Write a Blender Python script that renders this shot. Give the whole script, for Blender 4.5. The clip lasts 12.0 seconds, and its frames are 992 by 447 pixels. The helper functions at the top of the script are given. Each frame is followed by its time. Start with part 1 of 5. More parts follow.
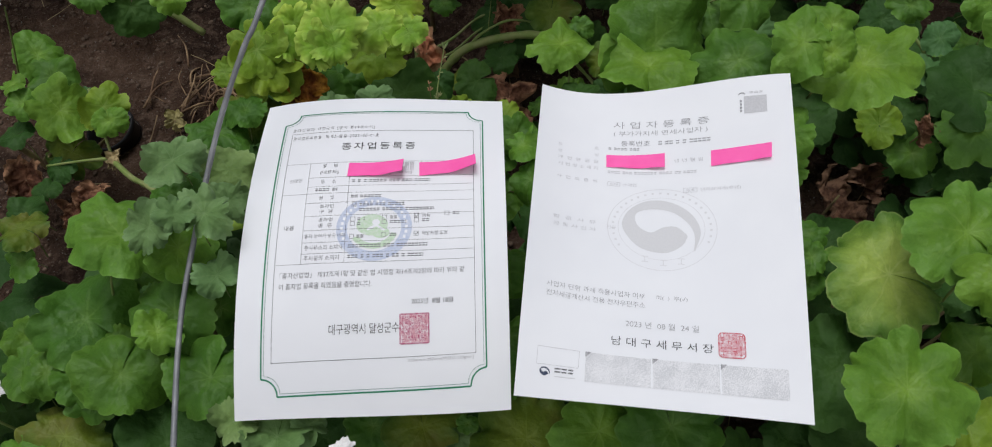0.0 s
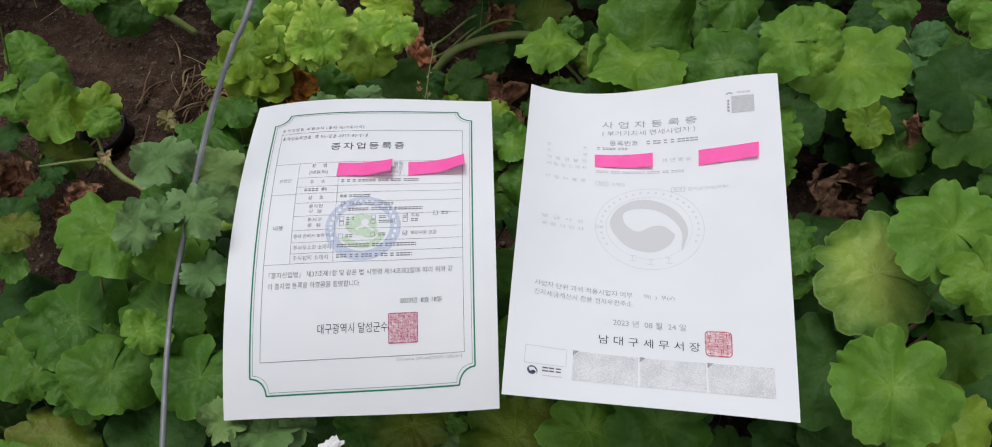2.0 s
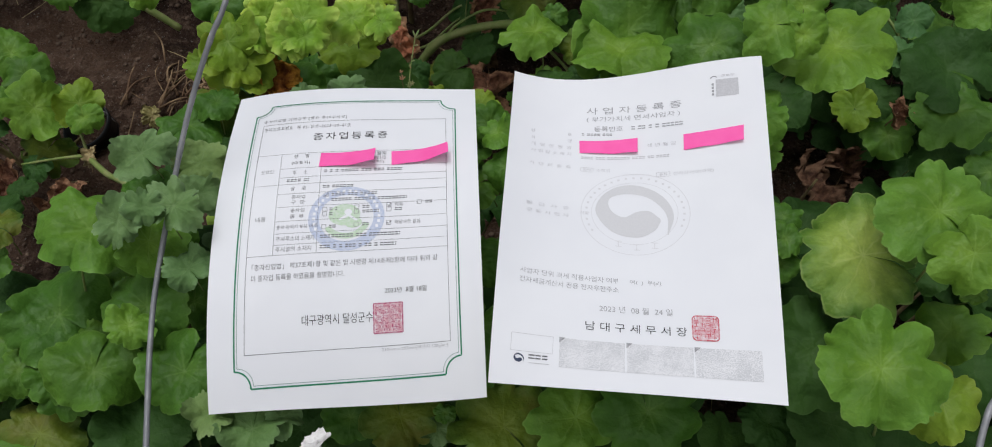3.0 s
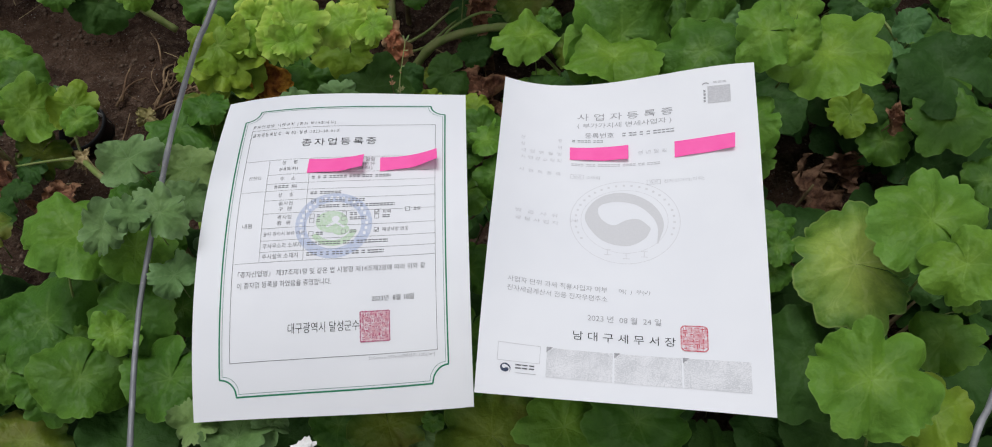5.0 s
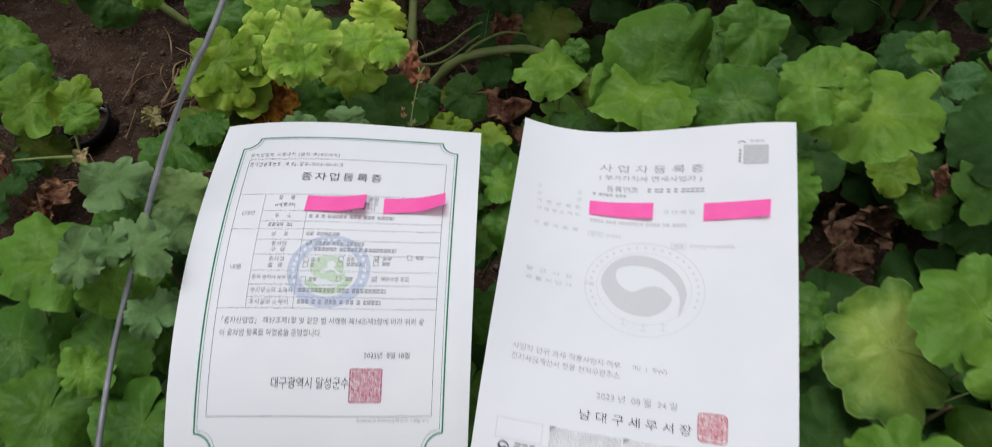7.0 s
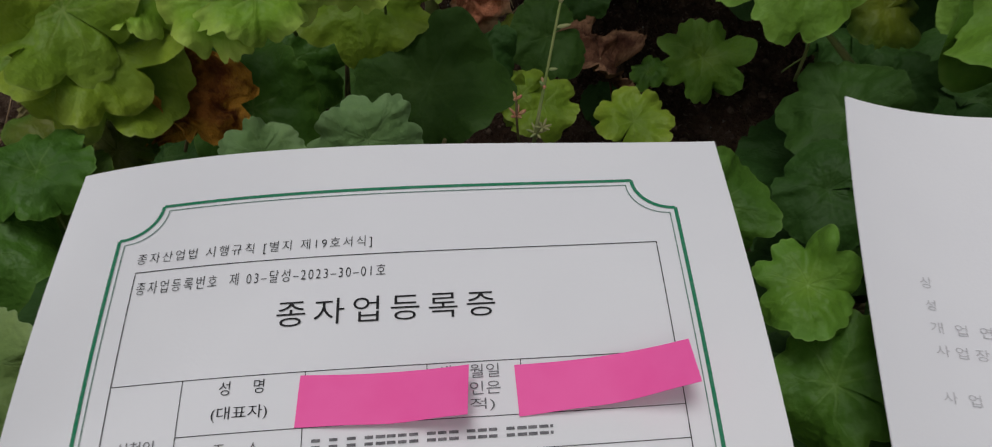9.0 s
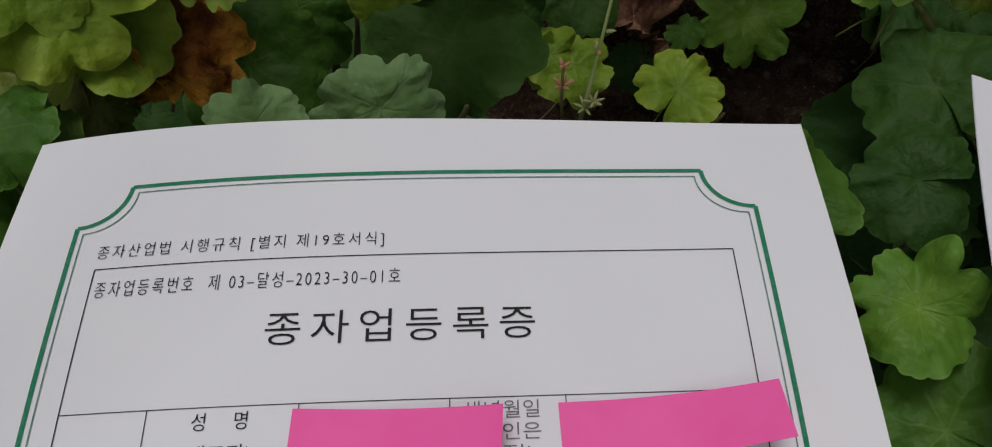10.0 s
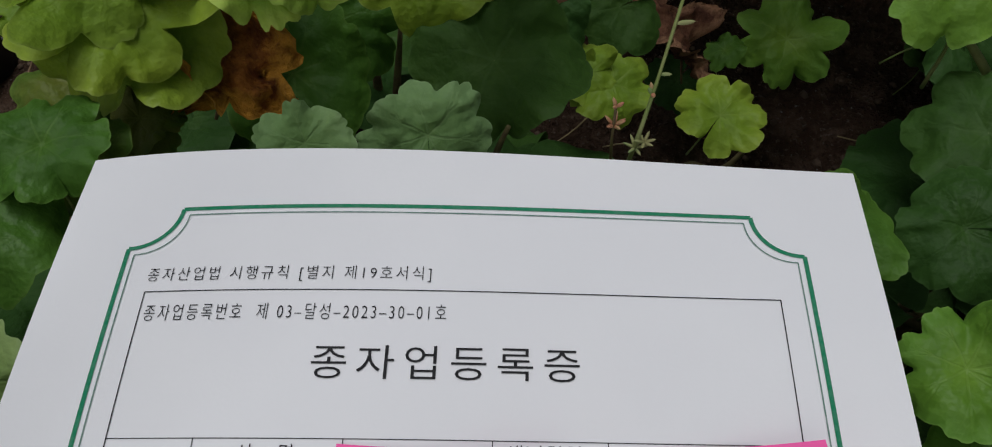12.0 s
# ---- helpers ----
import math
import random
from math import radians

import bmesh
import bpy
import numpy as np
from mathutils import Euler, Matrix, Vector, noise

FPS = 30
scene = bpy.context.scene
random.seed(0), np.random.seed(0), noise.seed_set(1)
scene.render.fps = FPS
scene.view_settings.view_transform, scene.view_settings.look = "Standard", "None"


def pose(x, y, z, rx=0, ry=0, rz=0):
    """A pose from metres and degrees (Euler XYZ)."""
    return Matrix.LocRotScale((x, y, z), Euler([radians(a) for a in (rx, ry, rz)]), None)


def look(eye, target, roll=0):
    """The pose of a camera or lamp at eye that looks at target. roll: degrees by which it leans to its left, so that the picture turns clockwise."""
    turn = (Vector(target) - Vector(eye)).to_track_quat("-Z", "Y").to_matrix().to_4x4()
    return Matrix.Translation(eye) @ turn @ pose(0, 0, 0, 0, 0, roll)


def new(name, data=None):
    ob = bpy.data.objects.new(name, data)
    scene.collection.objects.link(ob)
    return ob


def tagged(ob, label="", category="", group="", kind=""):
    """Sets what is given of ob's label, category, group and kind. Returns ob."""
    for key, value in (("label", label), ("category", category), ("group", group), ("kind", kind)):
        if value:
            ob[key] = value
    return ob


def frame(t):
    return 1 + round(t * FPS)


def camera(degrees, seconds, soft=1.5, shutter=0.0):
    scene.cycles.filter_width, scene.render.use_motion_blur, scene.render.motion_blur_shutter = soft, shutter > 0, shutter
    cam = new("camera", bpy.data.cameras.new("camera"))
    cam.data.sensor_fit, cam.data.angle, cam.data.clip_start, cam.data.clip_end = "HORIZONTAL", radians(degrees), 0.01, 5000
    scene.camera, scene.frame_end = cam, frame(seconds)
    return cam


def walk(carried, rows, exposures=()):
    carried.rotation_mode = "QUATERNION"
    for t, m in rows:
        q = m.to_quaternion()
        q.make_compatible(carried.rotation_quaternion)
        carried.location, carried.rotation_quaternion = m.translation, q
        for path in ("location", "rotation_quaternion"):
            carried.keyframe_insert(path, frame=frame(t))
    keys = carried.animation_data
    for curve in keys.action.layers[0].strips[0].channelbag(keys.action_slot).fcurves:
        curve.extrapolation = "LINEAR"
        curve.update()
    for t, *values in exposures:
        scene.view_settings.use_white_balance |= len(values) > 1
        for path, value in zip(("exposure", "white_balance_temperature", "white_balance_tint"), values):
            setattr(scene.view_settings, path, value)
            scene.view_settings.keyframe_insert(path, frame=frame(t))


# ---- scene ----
cam = camera(59.3, 12.0, soft=1.0, shutter=0.5)
PATH = [
    (0, (0.003, 0.019, 0.862), (0.008, 1.151, -0.787), -0.6),
    (0.5, (0.01, 0.031, 0.858), (0.014, 1.164, -0.789), 0.7),
    (1, (0.012, 0.031, 0.858), (0.007, 1.161, -0.792), 1.2),
    (1.5, (0.011, 0.027, 0.859), (0.004, 1.151, -0.795), 0.3),
    (2, (0.01, 0.017, 0.864), (0.022, 1.149, -0.785), -0.4),
    (2.5, (0.008, 0.013, 0.858), (0.028, 1.144, -0.791), -0.7),
    (3, (0.017, 0.015, 0.856), (0.044, 1.137, -0.799), -0.7),
    (3.5, (0.02, 0.03, 0.85), (0.046, 1.133, -0.819), -0.7),
    (5.5, (0.032, 0.023, 0.856), (0.044, 1.146, -0.799), -0.8),
    (6, (0.029, 0.028, 0.853), (0.035, 1.149, -0.803), -0.4),
    (6.5, (0.036, 0.039, 0.85), (0.044, 1.153, -0.811), 0.4),
    (7, (0.033, 0.095, 0.835), (0.019, 1.203, -0.83), 1.6),
    (7.2, (0.012, 0.13, 0.815), (-0.004, 1.233, -0.854), 1.7),
    (8.8, (-0.066, 0.398, 0.517), (-0.042, 1.393, -1.217), -1.6),
    (9, (-0.066, 0.406, 0.507), (-0.049, 1.369, -1.245), -1.8),
    (9.5, (-0.073, 0.431, 0.486), (-0.059, 1.343, -1.294), -1.2),
    (10, (-0.074, 0.44, 0.468), (-0.074, 1.311, -1.332), -1.1),
    (10.5, (-0.076, 0.448, 0.466), (-0.089, 1.305, -1.341), -1.0),
    (11, (-0.081, 0.448, 0.468), (-0.112, 1.31, -1.336), -1.3),
    (11.5, (-0.084, 0.451, 0.472), (-0.121, 1.314, -1.332), -1.0),
    (12, (-0.081, 0.45, 0.473), (-0.129, 1.311, -1.332), -1.4),
]
walk(cam, [(t, look(eye, target, roll)) for t, eye, target, roll in PATH],
     [(0.0, -0.05, 6420, 10), (7.0, -0.06, 6420, 10), (8.6, -0.56, 6650, 11), (9.2, -0.60, 6680, 11), (10.0, -0.66, 6700, 12), (10.6, -0.60, 6600, 10), (11.1, -0.57, 6560, 9.5), (11.5, -0.50, 6540, 9.5), (12.0, -0.50, 6510, 9.5)])

# ---------------------------------------------------------------- light
world = bpy.data.worlds.new("world")
scene.world = world
world.use_nodes = True
wn = world.node_tree.nodes
wl = world.node_tree.links
sky = wn.new("ShaderNodeTexSky")
sky.sky_type = "NISHITA"
sky.sun_disc = False
sky.sun_elevation = radians(58)
sky.sun_rotation = radians(200)
sky.dust_density = 4.0
veil = wn.new("ShaderNodeHueSaturation")
veil.inputs["Saturation"].default_value = 0.36
wl.new(sky.outputs[0], veil.inputs["Color"])
wl.new(veil.outputs[0], wn["Background"].inputs["Color"])
wn["Background"].inputs["Strength"].default_value = 0.064
sun = new("sun", bpy.data.lights.new("sun", "SUN"))
sun.data.energy = 2.08
sun.data.angle = radians(30)
sun.data.color = (0.985, 0.985, 1.0)
sun.matrix_world = look((-0.25, 1.05, 2.4), (0, 0.45, 0.2))

# ---------------------------------------------------------------- materials


class Nodes:
    """A short way to write node trees."""

    def __init__(self, name):
        self.mat = bpy.data.materials.new(name)
        self.mat.use_nodes = True
        self.tree = self.mat.node_tree
        self.shader = self.tree.nodes["Principled BSDF"]
        self.end = self.tree.nodes["Material Output"]

    def put(self, socket, value):
        if isinstance(value, bpy.types.NodeSocket):
            self.tree.links.new(value, socket)
        elif isinstance(value, tuple) and len(value) == 3 and socket.type == "RGBA":
            socket.default_value = (*value, 1)
        else:
            socket.default_value = value

    def math(self, kind, a, b=0.0, clamp=False):
        n = self.tree.nodes.new("ShaderNodeMath")
        n.operation, n.use_clamp = kind, clamp
        self.put(n.inputs[0], a)
        self.put(n.inputs[1], b)
        return n.outputs[0]

    def step(self, value, lo, hi, a=0.0, b=1.0):
        n = self.tree.nodes.new("ShaderNodeMapRange")
        n.interpolation_type = "SMOOTHSTEP"
        for k, v in enumerate((value, lo, hi, a, b)):
            self.put(n.inputs[k], v)
        return n.outputs[0]

    def mix(self, fac, a, b, kind="MIX"):
        n = self.tree.nodes.new("ShaderNodeMix")
        n.data_type, n.blend_type = "RGBA", kind
        self.put(n.inputs["Factor"], fac)
        self.put(n.inputs[6], a)
        self.put(n.inputs[7], b)
        return n.outputs[2]

    def noise(self, scale, detail=3.0, where=None, rough=0.55):
        n = self.tree.nodes.new("ShaderNodeTexNoise")
        n.inputs["Scale"].default_value, n.inputs["Detail"].default_value = scale, detail
        n.inputs["Roughness"].default_value = rough
        if where is not None:
            self.put(n.inputs["Vector"], where)
        return n.outputs[0]

    def coords(self, kind="Object"):
        return self.tree.nodes.new("ShaderNodeTexCoord").outputs[kind]

    def position(self):
        return self.tree.nodes.new("ShaderNodeNewGeometry").outputs["Position"]

    def chance(self):
        return self.tree.nodes.new("ShaderNodeObjectInfo").outputs["Random"]

    def bump(self, height, strength, distance):
        n = self.tree.nodes.new("ShaderNodeBump")
        n.inputs["Strength"].default_value, n.inputs["Distance"].default_value = strength, distance
        self.put(n.inputs["Height"], height)
        self.put(self.shader.inputs["Normal"], n.outputs[0])

    def set(self, **values):
        for key, value in values.items():
            self.put(self.shader.inputs[key.replace("_", " ")], value)
        return self.mat


def leaf_material(name, body, rim, heart, vein, through_light, heart_size=0.3, rough=0.5, blotch=None, ribs=0.2):
    """A geranium leaf: palmate veins, paler heart, uneven blade, some light passing through it."""
    m = Nodes(name)
    uv = m.tree.nodes.new("ShaderNodeSeparateXYZ")
    m.put(uv.inputs[0], m.coords("UV"))
    ang, rad = uv.outputs[0], uv.outputs[1]
    place = m.position()
    cell = m.math("FRACT", m.math("ADD", ang, m.math("MULTIPLY", m.math("SUBTRACT", m.noise(75.0, 2.0, place), 0.5), 0.55)))
    off = m.math("ABSOLUTE", m.math("SUBTRACT", cell, 0.5))
    width = m.math("MULTIPLY", off, rad)
    main = m.step(width, 0.008, 0.030, 1.0, 0.0)
    fork = m.math("ABSOLUTE", m.math("SUBTRACT", off, m.math("MULTIPLY", m.math("SUBTRACT", rad, 0.42), 0.52)))
    fork = m.math("MULTIPLY", m.step(m.math("MULTIPLY", fork, rad), 0.006, 0.022, 1.0, 0.0), m.step(rad, 0.42, 0.5))
    fork2 = m.math("ABSOLUTE", m.math("SUBTRACT", off, m.math("MULTIPLY", m.math("SUBTRACT", rad, 0.68), 0.75)))
    fork2 = m.math("MULTIPLY", m.step(m.math("MULTIPLY", fork2, rad), 0.005, 0.018, 0.8, 0.0), m.step(rad, 0.68, 0.74))
    veins = m.math("MAXIMUM", m.math("MAXIMUM", main, fork), fork2)
    fade = m.step(rad, 0.05, 0.95, 1.0, 0.12)
    veins = m.math("MULTIPLY", veins, fade)
    big = m.noise(38.0, 3.0, place)
    fine = m.noise(420.0, 2.0, place)
    colour = m.mix(m.step(m.math("ADD", rad, m.math("MULTIPLY", big, 0.5)), 0.75, 1.35), body, rim)
    colour = m.mix(m.step(m.math("ADD", rad, m.math("MULTIPLY", big, 0.3)), 0.1, heart_size + 0.35, 0.75, 0.0), colour, heart)
    colour = m.mix(m.step(big, 0.35, 0.68, 0.0, 0.55), colour, m.mix(1.0, colour, (0.55, 0.66, 0.5), "MULTIPLY"))
    colour = m.mix(m.step(fine, 0.35, 0.75, 0.0, 0.22), colour, m.mix(1.0, colour, (1.5, 1.4, 1.3), "MULTIPLY"))
    if blotch:
        colour = m.mix(m.step(m.noise(26.0, 4.0, place), 0.5, 0.68, 0.0, 0.85), colour, blotch)
    # each leaf is a little lighter, darker or yellower than the next
    luck = m.chance()
    colour = m.mix(m.step(luck, 0.0, 1.0, 0.0, 0.55), colour, m.mix(1.0, colour, (0.62, 0.78, 0.72), "MULTIPLY"))
    colour = m.mix(m.step(m.math("FRACT", m.math("MULTIPLY", luck, 7.31)), 0.55, 1.0, 0.0, 0.5), colour, m.mix(1.0, colour, (1.5, 1.22, 0.95), "MULTIPLY"))
    colour = m.mix(m.math("MULTIPLY", m.math("MULTIPLY", veins, ribs), m.step(m.noise(50.0, 2.0, place), 0.35, 0.6, 0.35, 1.0)), colour, vein)
    colour = m.mix(m.step(rad, 0.955, 0.995, 0.0, 0.22), colour, vein)
    quilt = m.tree.nodes.new("ShaderNodeTexVoronoi")
    quilt.feature, quilt.inputs["Scale"].default_value = "SMOOTH_F1", 170.0
    m.put(quilt.inputs["Vector"], place)
    height = m.math("SUBTRACT", m.math("MULTIPLY", fine, 0.3), m.math("MULTIPLY", veins, 0.12))
    height = m.math("SUBTRACT", m.math("ADD", height, m.math("ADD", m.math("MULTIPLY", m.noise(70.0, 2.0, place), 1.8), m.math("MULTIPLY", m.noise(190.0, 2.0, place), 0.8))), m.math("MULTIPLY", quilt.outputs["Distance"], 0.5))
    m.bump(height, 0.5, 0.0026)
    m.set(Base_Color=colour, Roughness=m.step(big, 0.2, 0.8, rough - 0.08, rough + 0.12), Specular_IOR_Level=0.22)
    glow = m.tree.nodes.new("ShaderNodeBsdfTranslucent")
    m.put(glow.inputs["Color"], m.mix(1.0, colour, (1.25, 1.3, 0.6), "MULTIPLY"))
    both = m.tree.nodes.new("ShaderNodeMixShader")
    both.inputs[0].default_value = through_light
    m.tree.links.new(m.shader.outputs[0], both.inputs[1])
    m.tree.links.new(glow.outputs[0], both.inputs[2])
    m.tree.links.new(both.outputs[0], m.end.inputs["Surface"])
    return m.mat


def plain(name, colour, second, scale, rough=0.6, bump=0.0, detail=3.0, metal=0.0):
    """Two tones by a noise of that many waves a metre, with fine relief."""
    m = Nodes(name)
    place = m.position()
    n = m.noise(scale, detail, place)
    tone = m.mix(m.step(n, 0.35, 0.68), colour, second)
    tone = m.mix(m.step(m.noise(scale * 9, 2.0, place), 0.4, 0.75, 0.0, 0.3), tone, m.mix(1.0, tone, (0.6, 0.6, 0.6), "MULTIPLY"))
    if bump:
        m.bump(m.math("ADD", n, m.math("MULTIPLY", m.noise(scale * 5, 3.0, place), 0.4)), 0.8, bump)
    return m.set(Base_Color=tone, Roughness=rough, Metallic=metal, Specular_IOR_Level=0.3)


LEAF_GREEN = leaf_material("leaf_green", (0.064, 0.155, 0.019), (0.095, 0.208, 0.028), (0.107, 0.212, 0.027), (0.194, 0.320, 0.081), 0.12)
# green of older leaves, darkened further to paint in shade among the stems
LEAF_OLD_SHADE = leaf_material("leaf_mature_shade", (0.030, 0.082, 0.013), (0.037, 0.095, 0.017), (0.041, 0.098, 0.017), (0.079, 0.155, 0.049), 0.08, 0.3, 0.64)
LEAF_COOL = leaf_material("leaf_cool", (0.070, 0.162, 0.046), (0.087, 0.190, 0.062), (0.076, 0.170, 0.041), (0.194, 0.320, 0.149), 0.10, 0.3, 0.58)
LEAF_LIGHT = leaf_material("leaf_light", (0.114, 0.234, 0.024), (0.155, 0.310, 0.046), (0.194, 0.330, 0.041), (0.262, 0.410, 0.108), 0.14, ribs=0.26)
LEAF_LIME = leaf_material("leaf_lime", (0.235, 0.400, 0.036), (0.540, 0.680, 0.135), (0.150, 0.280, 0.027), (0.440, 0.560, 0.140), 0.18, 0.22)
LEAF_YELLOW = leaf_material("leaf_yellow", (0.184, 0.290, 0.024), (0.262, 0.360, 0.041), (0.145, 0.250, 0.024), (0.349, 0.420, 0.121), 0.18, 0.25)
LEAF_OLIVE = leaf_material("leaf_olive", (0.112, 0.162, 0.015), (0.072, 0.140, 0.019), (0.160, 0.205, 0.019), (0.233, 0.300, 0.068), 0.14, 0.4, 0.5, (0.136, 0.145, 0.022))
LEAF_HEART = leaf_material("leaf_heart", (0.165, 0.285, 0.040), (0.095, 0.200, 0.028), (0.46, 0.54, 0.12), (0.50, 0.56, 0.20), 0.12, 0.9, ribs=0.32)
LEAF_SILVER = leaf_material("leaf_silver", (0.140, 0.240, 0.084), (0.185, 0.295, 0.125), (0.112, 0.205, 0.058), (0.25, 0.36, 0.18), 0.10, 0.3, 0.62)
STEM_GREEN = plain("stem_green", (0.17, 0.24, 0.06), (0.24, 0.27, 0.10), 60.0, 0.55, 0.0008)
STEM_BROWN = plain("stem_brown", (0.12, 0.085, 0.045), (0.17, 0.15, 0.06), 70.0, 0.75, 0.0012)


def withered(name, dark, middle, rim):
    """A dead leaf: blotched tissue, fine cracks and a paler, drier rim."""
    m = Nodes(name)
    uv = m.tree.nodes.new("ShaderNodeSeparateXYZ")
    m.put(uv.inputs[0], m.coords("UV"))
    place = m.position()
    wide, mid, fine = m.noise(70.0, 4.0, place, 0.65), m.noise(210.0, 3.0, place), m.noise(700.0, 2.0, place)
    tone = m.mix(m.step(wide, 0.38, 0.62), dark, middle)
    tone = m.mix(m.step(m.math("ADD", uv.outputs[1], m.math("MULTIPLY", wide, 0.9)), 1.02, 1.34, 0.0, 0.9), tone, rim)
    tone = m.mix(m.step(mid, 0.45, 0.72, 0.0, 0.55), tone, m.mix(1.0, tone, (0.45, 0.42, 0.4), "MULTIPLY"))
    tone = m.mix(m.step(fine, 0.6, 0.75, 0.0, 0.3), tone, rim)
    m.bump(m.math("ADD", mid, m.math("MULTIPLY", fine, 0.4)), 0.8, 0.003)
    return m.set(Base_Color=tone, Roughness=0.82, Specular_IOR_Level=0.2)


DRY_ORANGE = withered("dry_orange", (0.12, 0.036, 0.011), (0.29, 0.105, 0.020), (0.56, 0.28, 0.040))
DRY_BROWN = withered("dry_brown", (0.055, 0.026, 0.016), (0.120, 0.060, 0.034), (0.20, 0.115, 0.068))
DRY_RUST = withered("dry_rust", (0.095, 0.040, 0.024), (0.20, 0.092, 0.052), (0.33, 0.18, 0.10))
DRY_PINK = withered("dry_pink", (0.36, 0.135, 0.07), (0.52, 0.225, 0.12), (0.64, 0.40, 0.24))
DRY_PALE = plain("dry_pale", (0.36, 0.32, 0.12), (0.44, 0.38, 0.18), 50.0, 0.8, 0.001)
DRY_STRAW = plain("dry_straw", (0.34, 0.27, 0.13), (0.42, 0.33, 0.18), 60.0, 0.8, 0.0015)
TWIG = plain("twig", (0.13, 0.075, 0.042), (0.36, 0.25, 0.14), 30.0, 0.8, 0.001)
PETAL = plain("petal", (0.84, 0.83, 0.82), (0.78, 0.75, 0.75), 60.0, 0.55, 0.0008)
BUD = plain("bud", (0.17, 0.27, 0.09), (0.28, 0.27, 0.12), 90.0, 0.6, 0.0006)
BUD_RED = plain("bud_red", (0.42, 0.16, 0.10), (0.36, 0.28, 0.13), 160.0, 0.6, 0.0006)
PLASTIC = plain("black_plastic", (0.012, 0.012, 0.013), (0.022, 0.022, 0.024), 40.0, 0.42, 0.0004)
GRIT = plain("grit", (0.30, 0.28, 0.25), (0.16, 0.13, 0.11), 200.0, 0.8, 0.0005)
CLOD = plain("clod", (0.090, 0.059, 0.041), (0.160, 0.112, 0.079), 90.0, 0.95, 0.002)


def soil_material():
    m = Nodes("soil")
    place = m.position()
    wide, mid, fine = m.noise(5.0, 4.0, place), m.noise(38.0, 5.0, place, 0.65), m.noise(260.0, 3.0, place)
    tone = m.mix(m.step(wide, 0.35, 0.66), (0.038, 0.021, 0.014), (0.106, 0.062, 0.040))
    tone = m.mix(m.step(mid, 0.46, 0.66, 0.0, 0.75), tone, (0.165, 0.108, 0.076))
    tone = m.mix(m.step(fine, 0.58, 0.72, 0.0, 0.55), tone, (0.27, 0.215, 0.175))
    tone = m.mix(m.step(fine, 0.28, 0.42, 0.6, 0.0), tone, (0.03, 0.02, 0.015))
    m.bump(m.math("ADD", m.math("MULTIPLY", mid, 1.6), m.math("MULTIPLY", fine, 0.8)), 1.0, 0.016)
    return m.set(Base_Color=tone, Roughness=0.95, Specular_IOR_Level=0.15)


def wire_material():
    m = Nodes("galvanised_wire")
    place = m.position()
    n, fine = m.noise(22.0, 4.0, place), m.noise(180.0, 3.0, place)
    tone = m.mix(m.step(n, 0.35, 0.7), (0.19, 0.195, 0.205), (0.31, 0.315, 0.325))
    tone = m.mix(m.step(fine, 0.62, 0.74, 0.0, 0.75), tone, (0.42, 0.40, 0.37))
    m.bump(fine, 0.5, 0.0006)
    return m.set(Base_Color=tone, Roughness=m.step(fine, 0.3, 0.7, 0.42, 0.68), Metallic=0.25)


def paper_material():
    m = Nodes("paper")
    place = m.position()
    fibre, cloud = m.noise(900.0, 3.0, place), m.noise(14.0, 2.0, place)
    tone = m.mix(m.step(cloud, 0.3, 0.7), (0.775, 0.785, 0.815), (0.805, 0.815, 0.84))
    m.bump(m.math("ADD", fibre, m.math("MULTIPLY", cloud, 6.0)), 0.12, 0.0004)
    return m.set(Base_Color=tone, Roughness=0.72, Specular_IOR_Level=0.25)


def ink(name, colour, patchy=0.25, scale=700.0):
    m = Nodes(name)
    n = m.noise(scale, 2.0, m.position())
    tone = m.mix(m.step(n, 0.35, 0.7, 0.0, patchy), colour, (0.75, 0.75, 0.77))
    return m.set(Base_Color=tone, Roughness=0.7, Specular_IOR_Level=0.2)


def speckled_ink():
    m = Nodes("grey_speckle")
    place = m.position()
    n = m.math("ADD", m.math("MULTIPLY", m.noise(1500.0, 1.0, place), 0.8), m.math("MULTIPLY", m.noise(60.0, 2.0, place), 0.35))
    tone = m.mix(m.step(n, 0.45, 0.68), (0.54, 0.55, 0.57), (0.79, 0.79, 0.81))
    return m.set(Base_Color=tone, Roughness=0.7, Specular_IOR_Level=0.2)


SOIL, WIRE, PAPER = soil_material(), wire_material(), paper_material()
INK = ink("black_ink", (0.012, 0.012, 0.014), 0.02)
INK_TEXT = ink("dark_grey_ink", (0.12, 0.12, 0.13), 0.15)
INK_EDGE = ink("grey_green_ink", (0.10, 0.21, 0.165), 0.2)
INK_SOFT = ink("grey_ink", (0.29, 0.29, 0.305), 0.3)
INK_PALE = ink("pale_grey_ink", (0.50, 0.50, 0.52), 0.3)
INK_MARK = ink("watermark_grey", (0.62, 0.62, 0.635), 0.15)
INK_FAINT = ink("faint_grey_ink", (0.66, 0.66, 0.68), 0.2)
INK_NAVY = ink("navy_ink", (0.03, 0.045, 0.09), 0.1)
INK_GREEN = ink("green_ink", (0.006, 0.20, 0.095), 0.06)
INK_RED = ink("red_seal_ink", (0.55, 0.10, 0.13), 0.45, 420.0)
INK_CRIMSON = ink("crimson_seal_ink", (0.42, 0.07, 0.16), 0.4, 420.0)
MARK_BLUE = ink("watermark_blue", (0.50, 0.56, 0.71), 0.4, 500.0)
MARK_GREEN = ink("watermark_green", (0.52, 0.67, 0.48), 0.45, 500.0)
SEAL_WASH = ink("seal_wash", (0.66, 0.36, 0.40), 0.8, 300.0)
SPECKLE = speckled_ink()


